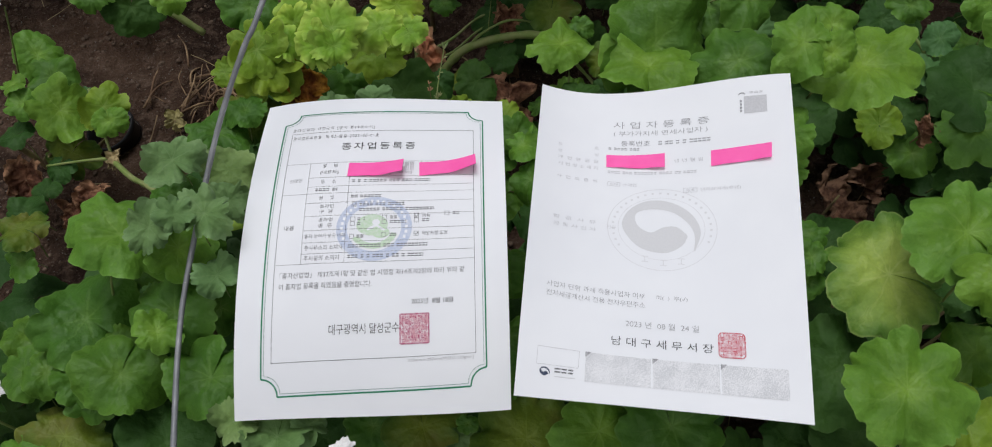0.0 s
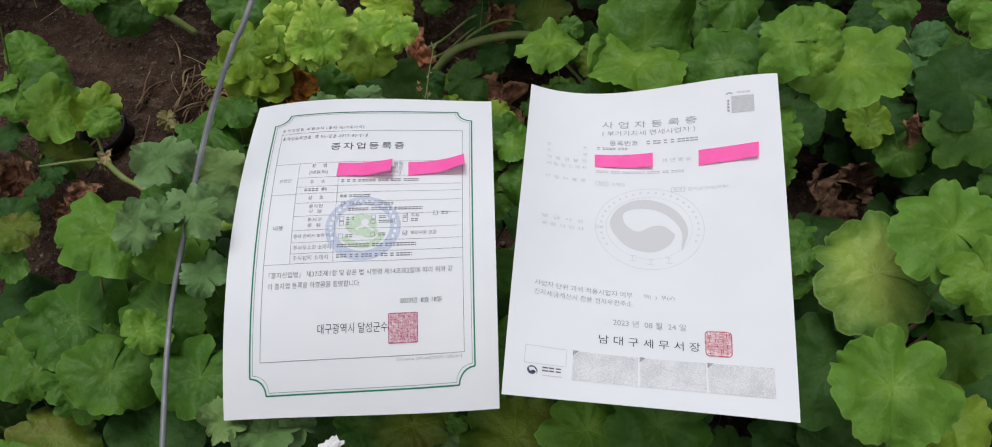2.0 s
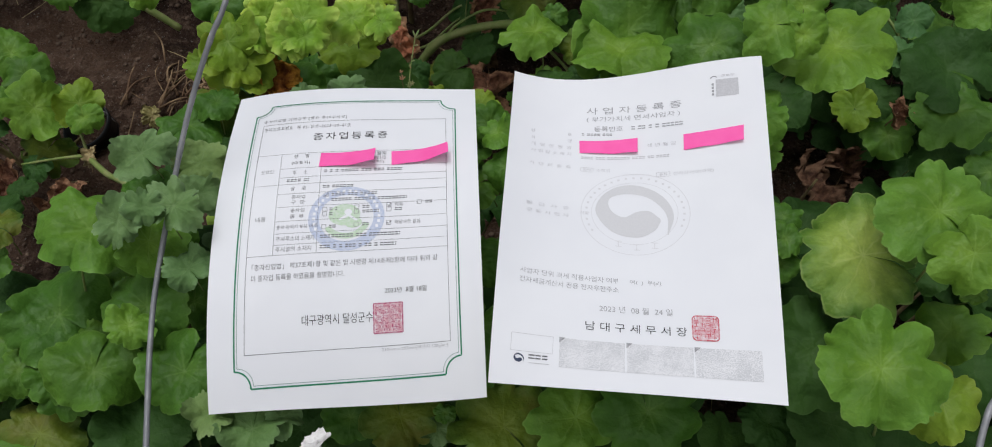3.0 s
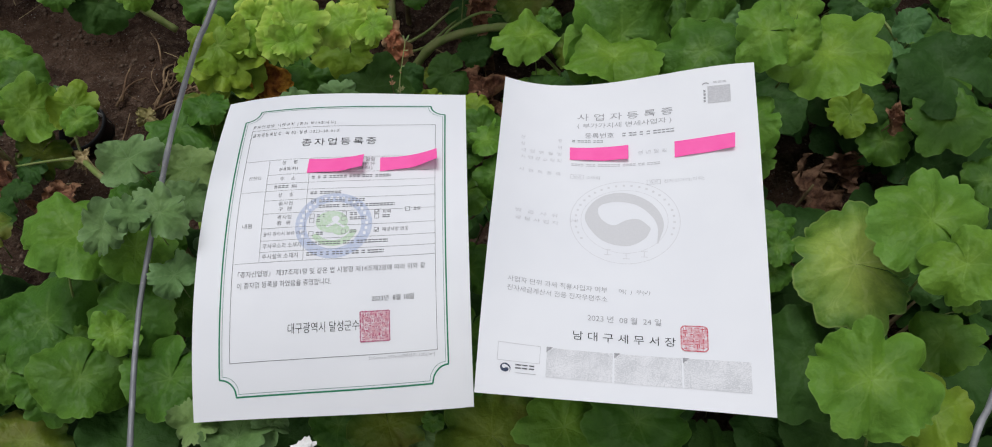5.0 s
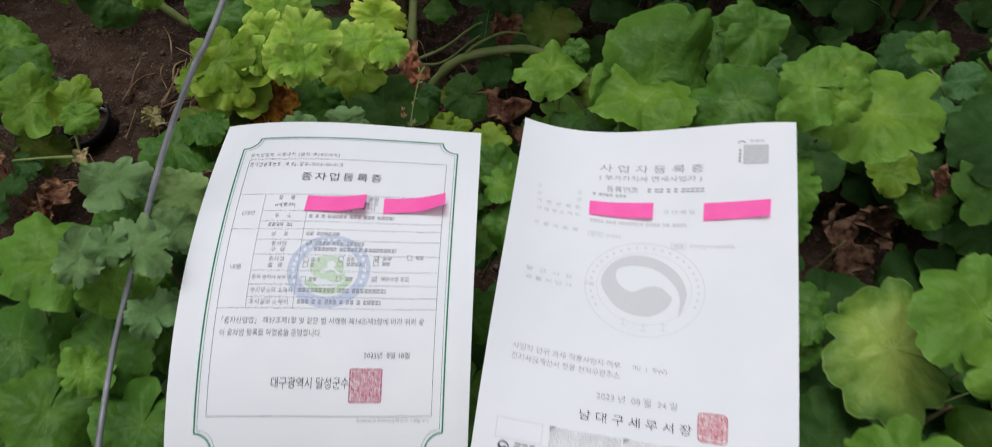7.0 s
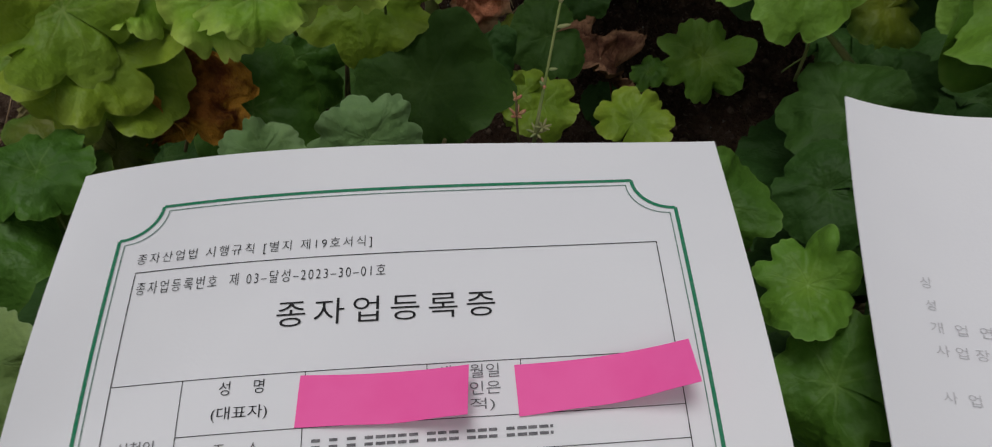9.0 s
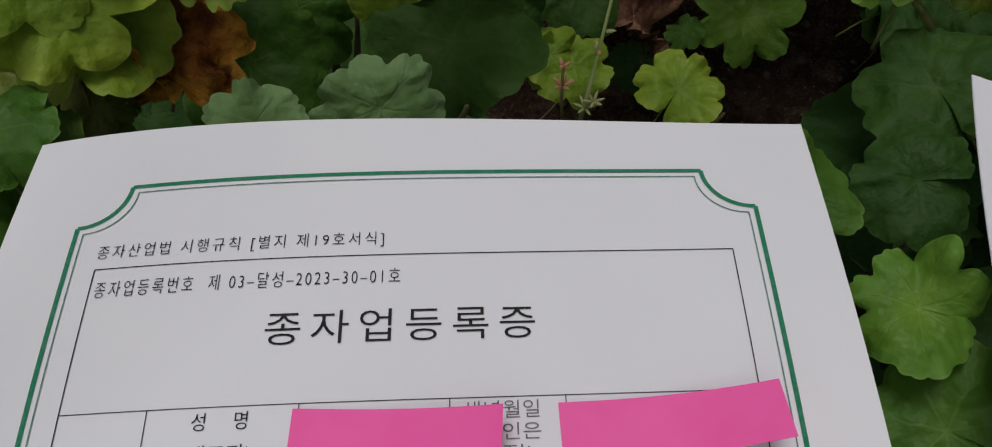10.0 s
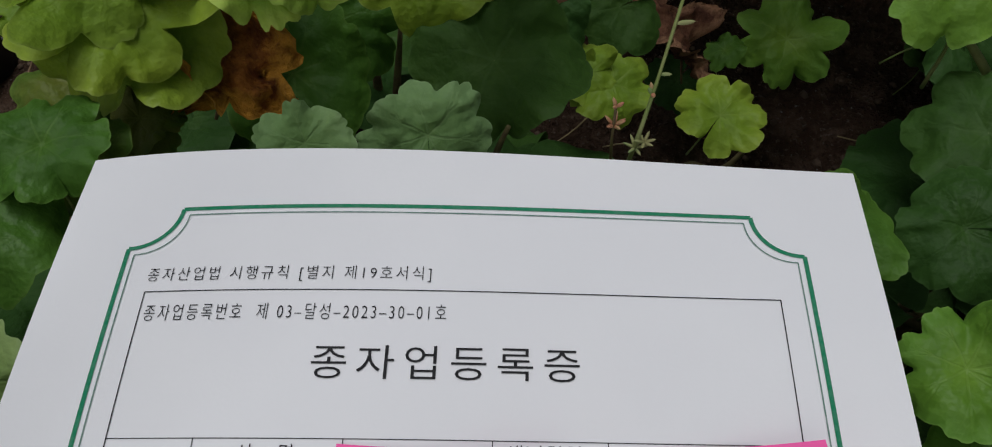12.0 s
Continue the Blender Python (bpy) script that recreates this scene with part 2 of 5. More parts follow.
def note_material():
    m = Nodes("pink_note_paper")
    place = m.position()
    n = m.noise(60.0, 3.0, place)
    tone = m.mix(m.step(n, 0.3, 0.7), (0.96, 0.11, 0.41), (0.98, 0.13, 0.44))
    m.bump(m.noise(700.0, 2.0, place), 0.1, 0.0003)
    return m.set(Base_Color=tone, Roughness=0.6, Specular_IOR_Level=0.3)


NOTE = note_material()

# ---------------------------------------------------------------- helpers for building


def part(name, bm, material, parent=None, label="", smooth=True):
    """One bmesh becomes one mesh object under its thing."""
    data = bpy.data.meshes.new(name)
    bm.to_mesh(data)
    bm.free()
    if smooth:
        data.shade_smooth()
    for mat in material if isinstance(material, tuple) else (material,):
        data.materials.append(mat)
    ob = new(name, data)
    ob.parent = parent
    if label:
        ob["label"] = label
    return ob


def thing(name, place, label, category, group="", kind=""):
    ob = new(name)
    ob.location = place
    ob.empty_display_size = 0.02
    return tagged(ob, label, category, group, kind)


def smooth_path(points, steps=8):
    """A Catmull-Rom curve through the points."""
    p = [Vector(q) for q in points]
    p = [p[0] * 2 - p[1]] + p + [p[-1] * 2 - p[-2]]
    line = []
    for k in range(1, len(p) - 2):
        a, b, c, d = p[k - 1:k + 3]
        for s in range(steps):
            t = s / steps
            line.append(0.5 * (2 * b + (c - a) * t + (2 * a - 5 * b + 4 * c - d) * t ** 2 + (3 * b - a - 3 * c + d) * t ** 3))
    return line + [p[-2]]


def tube(bm, points, radii, sides=8, steps=6, wobble=0.0, mat=0):
    """A round, tapering tube along a smooth curve, closed at its ends."""
    line = smooth_path(points, steps)
    rings, side = [], Vector((0.3, 0.5, 0.8))
    for k, p in enumerate(line):
        way = (line[min(k + 1, len(line) - 1)] - line[max(k - 1, 0)]).normalized()
        side = (side - way * side.dot(way)).normalized()
        up = way.cross(side)
        f = k / (len(line) - 1) * (len(radii) - 1)
        i = min(int(f), len(radii) - 2)
        r = radii[i] + (radii[i + 1] - radii[i]) * (f - i)
        r *= 1 + wobble * noise.noise(p * 130)
        rings.append([bm.verts.new(p + (side * math.cos(a) + up * math.sin(a)) * r) for a in (2 * math.pi * s / sides for s in range(sides))])
    for a, b in zip(rings, rings[1:]):
        for s in range(sides):
            fc = bm.faces.new((a[s], a[(s + 1) % sides], b[(s + 1) % sides], b[s]))
            fc.material_index = mat
    bm.faces.new(rings[0][::-1]).material_index = mat
    bm.faces.new(rings[-1]).material_index = mat


def leaf_mesh(name, seed, material, lobes=7, depth=0.16, teeth=0.035, ruffle=0.05, cup=0.10, close=0.03, fine=True, petiole=True, flat=False):
    """A round palmate blade on its stalk; one unit is the blade's radius, the stalk joins at the origin, the tip points along y."""
    rng = random.Random(seed)
    na, nr = (112, 11) if fine else (42, 5)
    half = math.pi * (1 + close * rng.uniform(-0.5, 1.6))
    lean, ph1, ph2, ph3 = (rng.uniform(-0.12, 0.12), rng.uniform(0, 6), rng.uniform(0, 6), rng.uniform(0, 6))
    size = [rng.uniform(0.88, 1.08) for _ in range(lobes)]
    notch = [depth * rng.uniform(0.35, 1.45) for _ in range(lobes + 1)]
    droop = [rng.uniform(-0.17, 0.10) for _ in range(lobes)]
    crowd = [rng.uniform(0.78, 1.22) for _ in range(lobes)]
    starts = [sum(crowd[:k]) / sum(crowd) for k in range(lobes + 1)]
    fold = rng.uniform(-0.03, 0.05) if flat else rng.uniform(-0.20, 0.26)
    wide = rng.uniform(1.0, 1.12)
    bm = bmesh.new()
    layer = bm.loops.layers.uv.new("UVMap")
    centre = bm.verts.new((0, 0, 0))
    grid, coord = [], {centre: (lobes / 2, 0.0)}
    for i in range(na + 1):
        s = i / na
        a = (2 * s - 1) * half
        k = max(j for j in range(lobes) if starts[j] <= s)
        within = (s - starts[k]) / (starts[k + 1] - starts[k])
        cell = k + within
        dip = notch[k] if within < 0.5 else notch[k + 1]
        scallop = abs(2 * within - 1) ** 3.0
        ease = math.sin(math.pi * within) ** 2
        nick = abs(math.sin(math.pi * (within + 0.10 * math.sin(a * 5 + ph3)) * 3)) ** 0.7 * (0.75 + 0.4 * math.sin(a * 2.3 + ph1))
        outline = 0.97 + 0.06 * math.sin(abs(a)) - 0.17 * max(0.0, abs(a) / math.pi - 0.6) / 0.4
        outline *= 1 + (size[k] - 1) * ease
        outline *= 1 - 0.06 * math.cos(a + lean * 6)
        side = 2 * s - 1
        row = []
        for j in range(1, nr + 1):
            t = j / nr
            r = t * (outline * (1 - dip * scallop * t ** 2.4) + teeth * (nick - 0.65) * t ** 6)
            x, y = math.sin(a + lean * t) * r * wide, math.cos(a + lean * t) * r
            z = cup * (2.1 * t - 2.6 * t ** 2.4)
            z += ruffle * 1.6 * t ** 2.5 * math.sin(a * lobes * 0.5 + ph1) * (1 + 0.6 * math.sin(2 * a + ph2))
            z += 0.075 * t ** 1.6 * (ease - 0.5) + droop[k] * ease * t ** 3
            z += ruffle * 1.5 * t ** 3 * math.sin(a * 3 + ph3)
            z += fold * abs(math.sin(a)) * t ** 1.3
            z += (0.20 if flat else 0.32) * noise.noise(Vector((x * 1.2 + seed * 3.1, y * 1.2, seed * 1.7))) * t
            z += 0.10 * noise.noise(Vector((x * 3.1, y * 3.1, seed * 2.7))) * t
            z += 0.045 * noise.noise(Vector((x * 6.5, y * 6.5, seed * 4.3))) * min(1.0, 3 * t)
            z += ruffle * 0.2 * t ** 4 * math.sin(within * 3 * math.pi * 2 + ph2)
            z += 0.05 * t * side * abs(side) ** 7
            v = bm.verts.new((x, y, z))
            coord[v] = (cell, t)
            row.append(v)
        grid.append(row)
    for a, b in zip(grid, grid[1:]):
        bm.faces.new((centre, b[0], a[0]))
        for j in range(nr - 1):
            bm.faces.new((a[j], b[j], b[j + 1], a[j + 1]))
    for fc in bm.faces:
        base = min(coord[v][0] for v in fc.verts if v is not centre)
        for lp in fc.loops:
            c, t = coord[lp.vert]
            lp[layer].uv = ((base if lp.vert is centre else c), t)
    if petiole:
        k = rng.uniform(-0.3, 0.3)
        tube(bm, [(0, 0.0, -0.01), (k * 0.2, -0.22, -0.16), (k * 0.6, -0.5, -0.75), (k, -0.62, -1.5)], [0.018, 0.018, 0.021, 0.026], 5, 3, 0, 1)
    bmesh.ops.recalc_face_normals(bm, faces=[fc for fc in bm.faces if fc.material_index == 1])
    data = bpy.data.meshes.new(name)
    bm.to_mesh(data)
    bm.free()
    data.shade_smooth()
    data.materials.append(material)
    data.materials.append(STEM_GREEN)
    return data


def family(name, material, count, start, **shape):
    return [leaf_mesh(name, start + k, material, **shape) for k in range(count)]


fresh = family("leaf_blade", LEAF_GREEN, 12, 10, depth=0.20, teeth=0.06, ruffle=0.085, cup=0.17, petiole=False)
light = family("leaf_blade", LEAF_LIGHT, 8, 25, depth=0.22, teeth=0.06, ruffle=0.09, cup=0.15, petiole=False)
lime_leaf = family("leaf_blade", LEAF_LIME, 6, 40, depth=0.34, teeth=0.11, ruffle=0.17, cup=0.12, lobes=7, petiole=False)
yellow = family("leaf_blade", LEAF_YELLOW, 4, 48, depth=0.28, teeth=0.06, ruffle=0.10, petiole=False)
olive = family("leaf_blade", LEAF_OLIVE, 4, 54, depth=0.20, teeth=0.07, ruffle=0.07, petiole=False)
mature_shade = family("leaf_blade", LEAF_OLD_SHADE, 5, 120, depth=0.18, teeth=0.05, ruffle=0.08, cup=0.16, petiole=False)
cool = family("leaf_blade", LEAF_COOL, 4, 130, depth=0.20, teeth=0.08, ruffle=0.06, petiole=False)
young = family("leaf_blade", LEAF_LIGHT, 4, 150, depth=0.25, teeth=0.09, ruffle=0.14, cup=0.12, petiole=False)
broad = family("leaf_blade", LEAF_LIGHT, 3, 140, depth=0.20, teeth=0.06, ruffle=0.07, cup=0.13, lobes=9, flat=True, petiole=False)
centre = family("leaf_blade", LEAF_HEART, 2, 60, depth=0.17, teeth=0.05, ruffle=0.06, lobes=9, flat=True, petiole=False)
silver_smooth = family("leaf_blade", LEAF_SILVER, 4, 70, depth=0.20, teeth=0.09, ruffle=0.12, petiole=False)
silver_frill = family("leaf_blade", LEAF_SILVER, 5, 80, depth=0.26, teeth=0.10, ruffle=0.17, cup=0.16, lobes=9, petiole=False)
# low leaves wear the dark green with shade in its colour
under = family("low_leaf", LEAF_OLD_SHADE, 8, 90, depth=0.18, ruffle=0.07, fine=False)
under_silver = family("low_leaf", LEAF_SILVER, 3, 100, depth=0.28, teeth=0.09, ruffle=0.11, fine=False)
under_lime = family("low_leaf", LEAF_LIME, 3, 110, depth=0.32, teeth=0.08, ruffle=0.10, fine=False)
pick = random.Random(7)


def stalk_mesh(seed):
    """The slender stalk under a leaf, in blade radii."""
    k = random.Random(seed).uniform(-0.35, 0.35)
    bm = bmesh.new()
    tube(bm, [(0, 0.0, -0.01), (k * 0.2, -0.22, -0.16), (k * 0.6, -0.5, -0.75), (k, -0.62, -1.5)], [0.018, 0.018, 0.021, 0.026], 6, 4)
    data = bpy.data.meshes.new("leaf_stalk")
    bm.to_mesh(data)
    bm.free()
    data.shade_smooth()
    data.materials.append(STEM_GREEN)
    return data


stalks = [stalk_mesh(k) for k in range(6)]


def leaf(plant, kinds, place, radius, azimuth, pitch, roll):
    """A leaf of the plant: its stalk's end, the blade's radius, where its tip points, how the tip rises, and its roll."""
    ob = new("leaf", pick.choice(kinds))
    ob.parent = plant
    a, p = radians(azimuth), radians(pitch)
    y = Vector((math.cos(a) * math.cos(p), math.sin(a) * math.cos(p), math.sin(p)))
    z = (Vector((0, 0, 1)) - y * y.z).normalized()
    m = Matrix.Rotation(radians(roll), 3, y)
    z = m @ z
    x = y.cross(z)
    turn = Matrix((x, y, z)).transposed().to_4x4()
    ob.matrix_basis = Matrix.Translation(Vector(place) - plant.location) @ turn @ Matrix.Scale(radius, 4)
    if ob.data.name.startswith("leaf_blade"):
        new("leaf_stalk", pick.choice(stalks)).parent = ob
    return ob


# ---------------------------------------------------------------- ground
GROUND = -0.20


def relief(x, y):
    """The soil's height."""
    v = Vector((x, y, 0))
    near = max(0.0, 1 - max(abs(x), abs(y - 0.7)) / 2.2)
    h = 0.030 * noise.noise(v * 3.1) + 0.016 * noise.noise(v * 11) + 0.010 * noise.noise(v * 34) + 0.006 * noise.noise(v * 90)
    return GROUND + h * near


def spread(n, fine, reach):
    """Steps that are fine near the bed and wide towards the horizon."""
    k = np.linspace(-1, 1, n)
    return fine * k + np.sign(k) * (np.abs(k) ** 9) * reach


xs, ys = spread(301, 1.5, 400), spread(301, 1.5, 400) + 0.75
verts = [(x, y, relief(x, y)) for y in ys for x in xs]
faces = [(j * 301 + i, j * 301 + i + 1, (j + 1) * 301 + i + 1, (j + 1) * 301 + i) for j in range(300) for i in range(300)]
data = bpy.data.meshes.new("ground")
data.from_pydata(verts, [], faces)
data.shade_smooth()
data.materials.append(SOIL)
tagged(new("ground", data), "bare brown crumbly soil with grit and plant litter", "soil", kind="structure")

# ---------------------------------------------------------------- the two sheets


class Sheet:
    """An A4 sheet lying on the leaves: four corners and the swell between them. Printed places are in millimetres from its top left corner."""

    def __init__(self, corners, swell, shift, lip=0.0):
        self.c, self.k, self.shift, self.lip = corners, swell, shift, lip
        self.h = [self.bulge(0, 0), self.bulge(1, 0), self.bulge(1, 1), self.bulge(0, 1)]

    def bulge(self, u, v):
        k = self.k
        return v * v * (k[0] + k[1] * v + u * (k[2] + k[3] * v) + u * u * k[6]) + u * u * (k[4] + k[5] * v + u * (k[7] + k[8] * v))

    def point(self, u, v):
        a, b, c, d = (1 - u) * (1 - v), u * (1 - v), u * v, (1 - u) * v
        p, q, r, s = self.c
        h = self.h
        swell = self.bulge(u, v) - a * h[0] - b * h[1] - c * h[2] - d * h[3]
        swell += self.lip * max(0.0, 1 - u / 0.22) ** 2.5 * math.sin(math.pi * min(1.0, max(0.0, v)))
        return Vector((a * p[0] + b * q[0] + c * r[0] + d * s[0], a * p[1] + b * q[1] + c * r[1] + d * s[1], a * p[2] + b * q[2] + c * r[2] + d * s[2] + swell))

    def normal(self, u, v):
        p = self.point(u, v)
        return (self.point(u + 0.002, v) - p).cross(p - self.point(u, v + 0.002)).normalized()

    def at(self, x, y, lift=0.0):
        """The place of the printed millimetres x, y, lifted off the paper."""
        u, v = x / 210, (y + self.shift(x, y)) / 297
        return self.point(u, v) + self.normal(u, v) * lift


licence_sheet = Sheet(((-0.2047, 0.5725, 0.2520), (0.0123, 0.5705, 0.2587), (0.0147, 0.2872, 0.2112), (-0.2031, 0.2814, 0.2097)),
                      (-0.0283, -0.0745, 0.03, -0.0067, -0.1003, 0.0789, -0.0204, 0.0439, -0.0114),
                      lambda x, y: -0.021 * (x - 105), 0.0025)
tax_sheet = Sheet(((0.0491, 0.5698, 0.2822), (0.2593, 0.5456, 0.3165), (0.2305, 0.2498, 0.2655), (0.0160, 0.2807, 0.2542)),
                  (0.1579, -0.136, 0.0267, 0.1365, 0.2383, -0.0336, -0.1966, -0.1217, 0.1136),
                  lambda x, y: max(0.0, 1 - y / 260) * (0.05 * abs(x - 60) - 1.5))


def sheet_of_paper(sheet, name, label):
    base = sheet.point(0.5, 0.5)
    ob = thing(name, base, label, "paper sheet", "registration papers")
    bm = bmesh.new()
    nu, nv = 42, 60
    top, low = [], []
    for j in range(nv + 1):
        for i in range(nu + 1):
            u, v = i / nu, j / nv
            p, n = sheet.point(u, v) - base, sheet.normal(u, v)
            top.append(bm.verts.new(p))
            low.append(bm.verts.new(p - n * 0.0004))
    w = nu + 1
    for j in range(nv):
        for i in range(nu):
            q = (j * w + i, j * w + i + 1, (j + 1) * w + i + 1, (j + 1) * w + i)
            bm.faces.new([top[k] for k in q[::-1]])
            bm.faces.new([low[k] for k in q])
    rim = [i for i in range(w)] + [j * w + nu for j in range(1, nv + 1)] + [nv * w + i for i in range(nu - 1, -1, -1)] + [j * w for j in range(nv - 1, 0, -1)]
    upper = [bm.verts.new(top[k].co) for k in rim]
    lower = [bm.verts.new(low[k].co) for k in rim]
    for k in range(len(rim)):
        n = (k + 1) % len(rim)
        bm.faces.new((upper[k], upper[n], lower[n], lower[k]))
    part("sheet", bm, PAPER, ob)
    return ob


licence = sheet_of_paper(licence_sheet, "certificate_sheet", "white printed certificate with a green notched border lying on leaves")
tax_paper = sheet_of_paper(tax_sheet, "registration_sheet", "curled white printed registration paper with grey watermark lying on leaves")


class Print:
    """Ink on a sheet, gathered into one mesh."""

    def __init__(self, sheet, owner, lift=0.00025):
        self.sheet, self.owner, self.lift = sheet, owner, lift
        self.bm = bmesh.new()
        self.base = owner.location

    def v(self, x, y):
        return self.bm.verts.new(self.sheet.at(x, y, self.lift) - self.base)

    def strip(self, a, b):
        """Faces between two rows of millimetre places."""
        a, b = [self.v(*p) for p in a], [self.v(*p) for p in b]
        for k in range(len(a) - 1):
            self.bm.faces.new((a[k], b[k], b[k + 1], a[k + 1]))
        return self

    def line(self, x0, y0, x1, y1, w=0.35):
        d = math.hypot(x1 - x0, y1 - y0)
        n = max(1, int(d / 5))
        nx, ny = -(y1 - y0) / d * w / 2, (x1 - x0) / d * w / 2
        pts = [(x0 + (x1 - x0) * k / n, y0 + (y1 - y0) * k / n) for k in range(n + 1)]
        return self.strip([(x - nx, y - ny) for x, y in pts], [(x + nx, y + ny) for x, y in pts])

    def block(self, x0, y0, x1, y1):
        n, m = max(1, int(abs(x1 - x0) / 5)), max(1, int(abs(y1 - y0) / 5))
        for j in range(m):
            a, b = y0 + (y1 - y0) * j / m, y0 + (y1 - y0) * (j + 1) / m
            self.strip([(x0 + (x1 - x0) * i / n, a) for i in range(n + 1)], [(x0 + (x1 - x0) * i / n, b) for i in range(n + 1)])
        return self

    def box(self, x0, y0, x1, y1, w=0.35):
        return self.line(x0, y0, x1, y0, w).line(x1, y0, x1, y1, w).line(x1, y1, x0, y1, w).line(x0, y1, x0, y0, w)

    def ring(self, x, y, r0, r1, a0=0, a1=360, squash=1.0):
        n = max(8, int(abs(a1 - a0) / 5))
        arc = [radians(a0 + (a1 - a0) * k / n) for k in range(n + 1)]
        m = max(1, int(abs(r1 - r0) / 4))
        for j in range(m):
            p, q = r0 + (r1 - r0) * j / m, r0 + (r1 - r0) * (j + 1) / m
            self.strip([(x + p * math.cos(a), y + p * squash * math.sin(a)) for a in arc], [(x + q * math.cos(a), y + q * squash * math.sin(a)) for a in arc])
        return self

    def done(self, name, material, label=""):
        for fc in self.bm.faces:
            fc.normal_update()
        bmesh.ops.recalc_face_normals(self.bm, faces=self.bm.faces)
        return part(name, self.bm, material, self.owner, label)


queue = []


def words(sheet, owner, body, x0, x1, y0, y1, material, weight=-0.006, spacing=1.0):
    """Notes a printed line that fills the box from x0 to x1 across and y0 to y1 down, in millimetres."""
    queue.append((sheet, owner, body, x0, x1, y0, y1, material, weight, spacing))


def set_type():
    """Sets all noted lines, each as a mesh of its own on its sheet."""
    for style in sorted({q[8:] for q in queue}):
        lines = [q for q in queue if q[8:] == style]
        curve = bpy.data.curves.new("text_line", "FONT")
        curve.body = "\n".join(q[2] for q in lines)
        curve.resolution_u, curve.offset, curve.space_character, curve.space_line = 3, style[0], style[1], 4.0
        ob = bpy.data.objects.new("text_line", curve)
        data = bpy.data.meshes.new_from_object(ob)
        co = np.empty(len(data.vertices) * 3)
        data.vertices.foreach_get("co", co)
        co = co.reshape(-1, 3)
        step = np.rint((0.3 - co[:, 1]) / 4.0).astype(int)
        shapes = [[] for _ in lines]
        for f in data.polygons:
            shapes[step[f.vertices[0]]].append(tuple(f.vertices))
        for q, faces in zip(lines, shapes):
            sheet, owner, body, x0, x1, y0, y1, material = q[:8]
            used = sorted({v for f in faces for v in f})
            place = {v: k for k, v in enumerate(used)}
            own = co[used]
            lo, size = own.min(0), np.maximum(own.max(0) - own.min(0), 1e-6)
            at = [sheet.at(x0 + (x1 - x0) * (x - lo[0]) / size[0], y1 - (y1 - y0) * (y - lo[1]) / size[1], 0.00032) - owner.location for x, y, _ in own]
            mesh = bpy.data.meshes.new("text_line")
            mesh.from_pydata(at, [], [tuple(place[v] for v in f) for f in faces])
            mesh.materials.append(material)
            new("text_line", mesh).parent = owner
        bpy.data.objects.remove(ob)
        bpy.data.meshes.remove(data)
        bpy.data.curves.remove(curve)


def bars(sheet, owner, x0, x1, y0, y1, material, seed=1, cell=3.0, gaps=True):
    """Writing that cannot be read, or must not be: pairs of plain bars of its size."""
    rng = random.Random(seed)
    p, x = Print(sheet, owner, 0.0003), x0
    h = y1 - y0
    while x < x1 - 0.6:
        w = min(cell * rng.uniform(0.74, 0.88), x1 - x)
        for f in (0.24, 0.72):
            p.line(x, y0 + h * f, x + w, y0 + h * f, h * 0.22)
        x += cell * (rng.choice((1, 1, 1, 1, 1.6)) if gaps else 1)
    return tagged(p.done("unread_line", material), kind="stuff")


# the certificate: notched double border, frame and table
S, O = licence_sheet, licence
p = Print(S, O)


def notched(p, inset, w):
    x0, x1, y0, y1, r = 20.5 + inset, 192 - inset, 19.3 + inset, 281 - inset, 12.2
    p.line(x0 + r, y0, x1 - r, y0, w).line(x0 + r, y1, x1 - r, y1, w)
    p.line(x0, y0 + r, x0, y1 - r, w).line(x1, y0 + r, x1, y1 - r, w)
    for cx, cy, a in ((x0, y0, 0), (x1, y0, 90), (x1, y1, 180), (x0, y1, 270)):
        p.ring(cx, cy, r - w / 2, r + w / 2, a, a + 90)


notched(p, 0, 1.15)
p.done("border", INK_GREEN, "green printed border with notched corners")
p = Print(S, O)
notched(p, 2.0, 0.34)
p.done("border_line", INK_EDGE)
p = Print(S, O)
p.box(28.3, 45, 184, 258, 0.27)
p.done("printed_frame", INK, "thin grey printed frame")


def rule(x0, y0, x1, y1):
    Print(S, O).line(x0, y0, x1, y1, 0.2).done("table_line", INK)


for y in (83.7, 117.6, 183.6):
    rule(28.3, y, 184, y)
for y in (100.4, 110.3, 127.4, 140.4, 154, 165.2, 175):
    rule(48.4, y, 184, y)
for x, y in ((48.4, 183.6), (82, 183.6), (115, 100.4), (140.6, 100.4)):
    rule(x, 83.7, x, y)

p = Print(S, O, 0.00018)
p.ring(104.6, 153, 21.5, 30)
p.done("seal_ring", MARK_BLUE, "faded blue round watermark ring")
p = Print(S, O, 0.00018)
p.ring(103, 150.5, 0.5, 12.5, 0, 360, 0.8)
p.ring(110, 158, 0.5, 7, 0, 360, 0.7)
p.ring(104.6, 153, 14.5, 19.5, 20, 150)
p.done("seal_centre", MARK_GREEN, "faded green watermark shapes")
p = Print(S, O, 0.00024)
for k in range(22):
    a = radians(158 + k * 10.6)
    p.block(104.6 + 25.7 * math.cos(a) - 1.1, 153 + 25.7 * math.sin(a) - 1.4, 104.6 + 25.7 * math.cos(a) + 1.1, 153 + 25.7 * math.sin(a) + 1.4)
p.ring(106, 148.3, 0.2, 3.0)
p.line(99, 155, 106, 151, 2.2).line(106, 151, 113, 156, 1.8)
p.done("seal_pattern", PAPER)

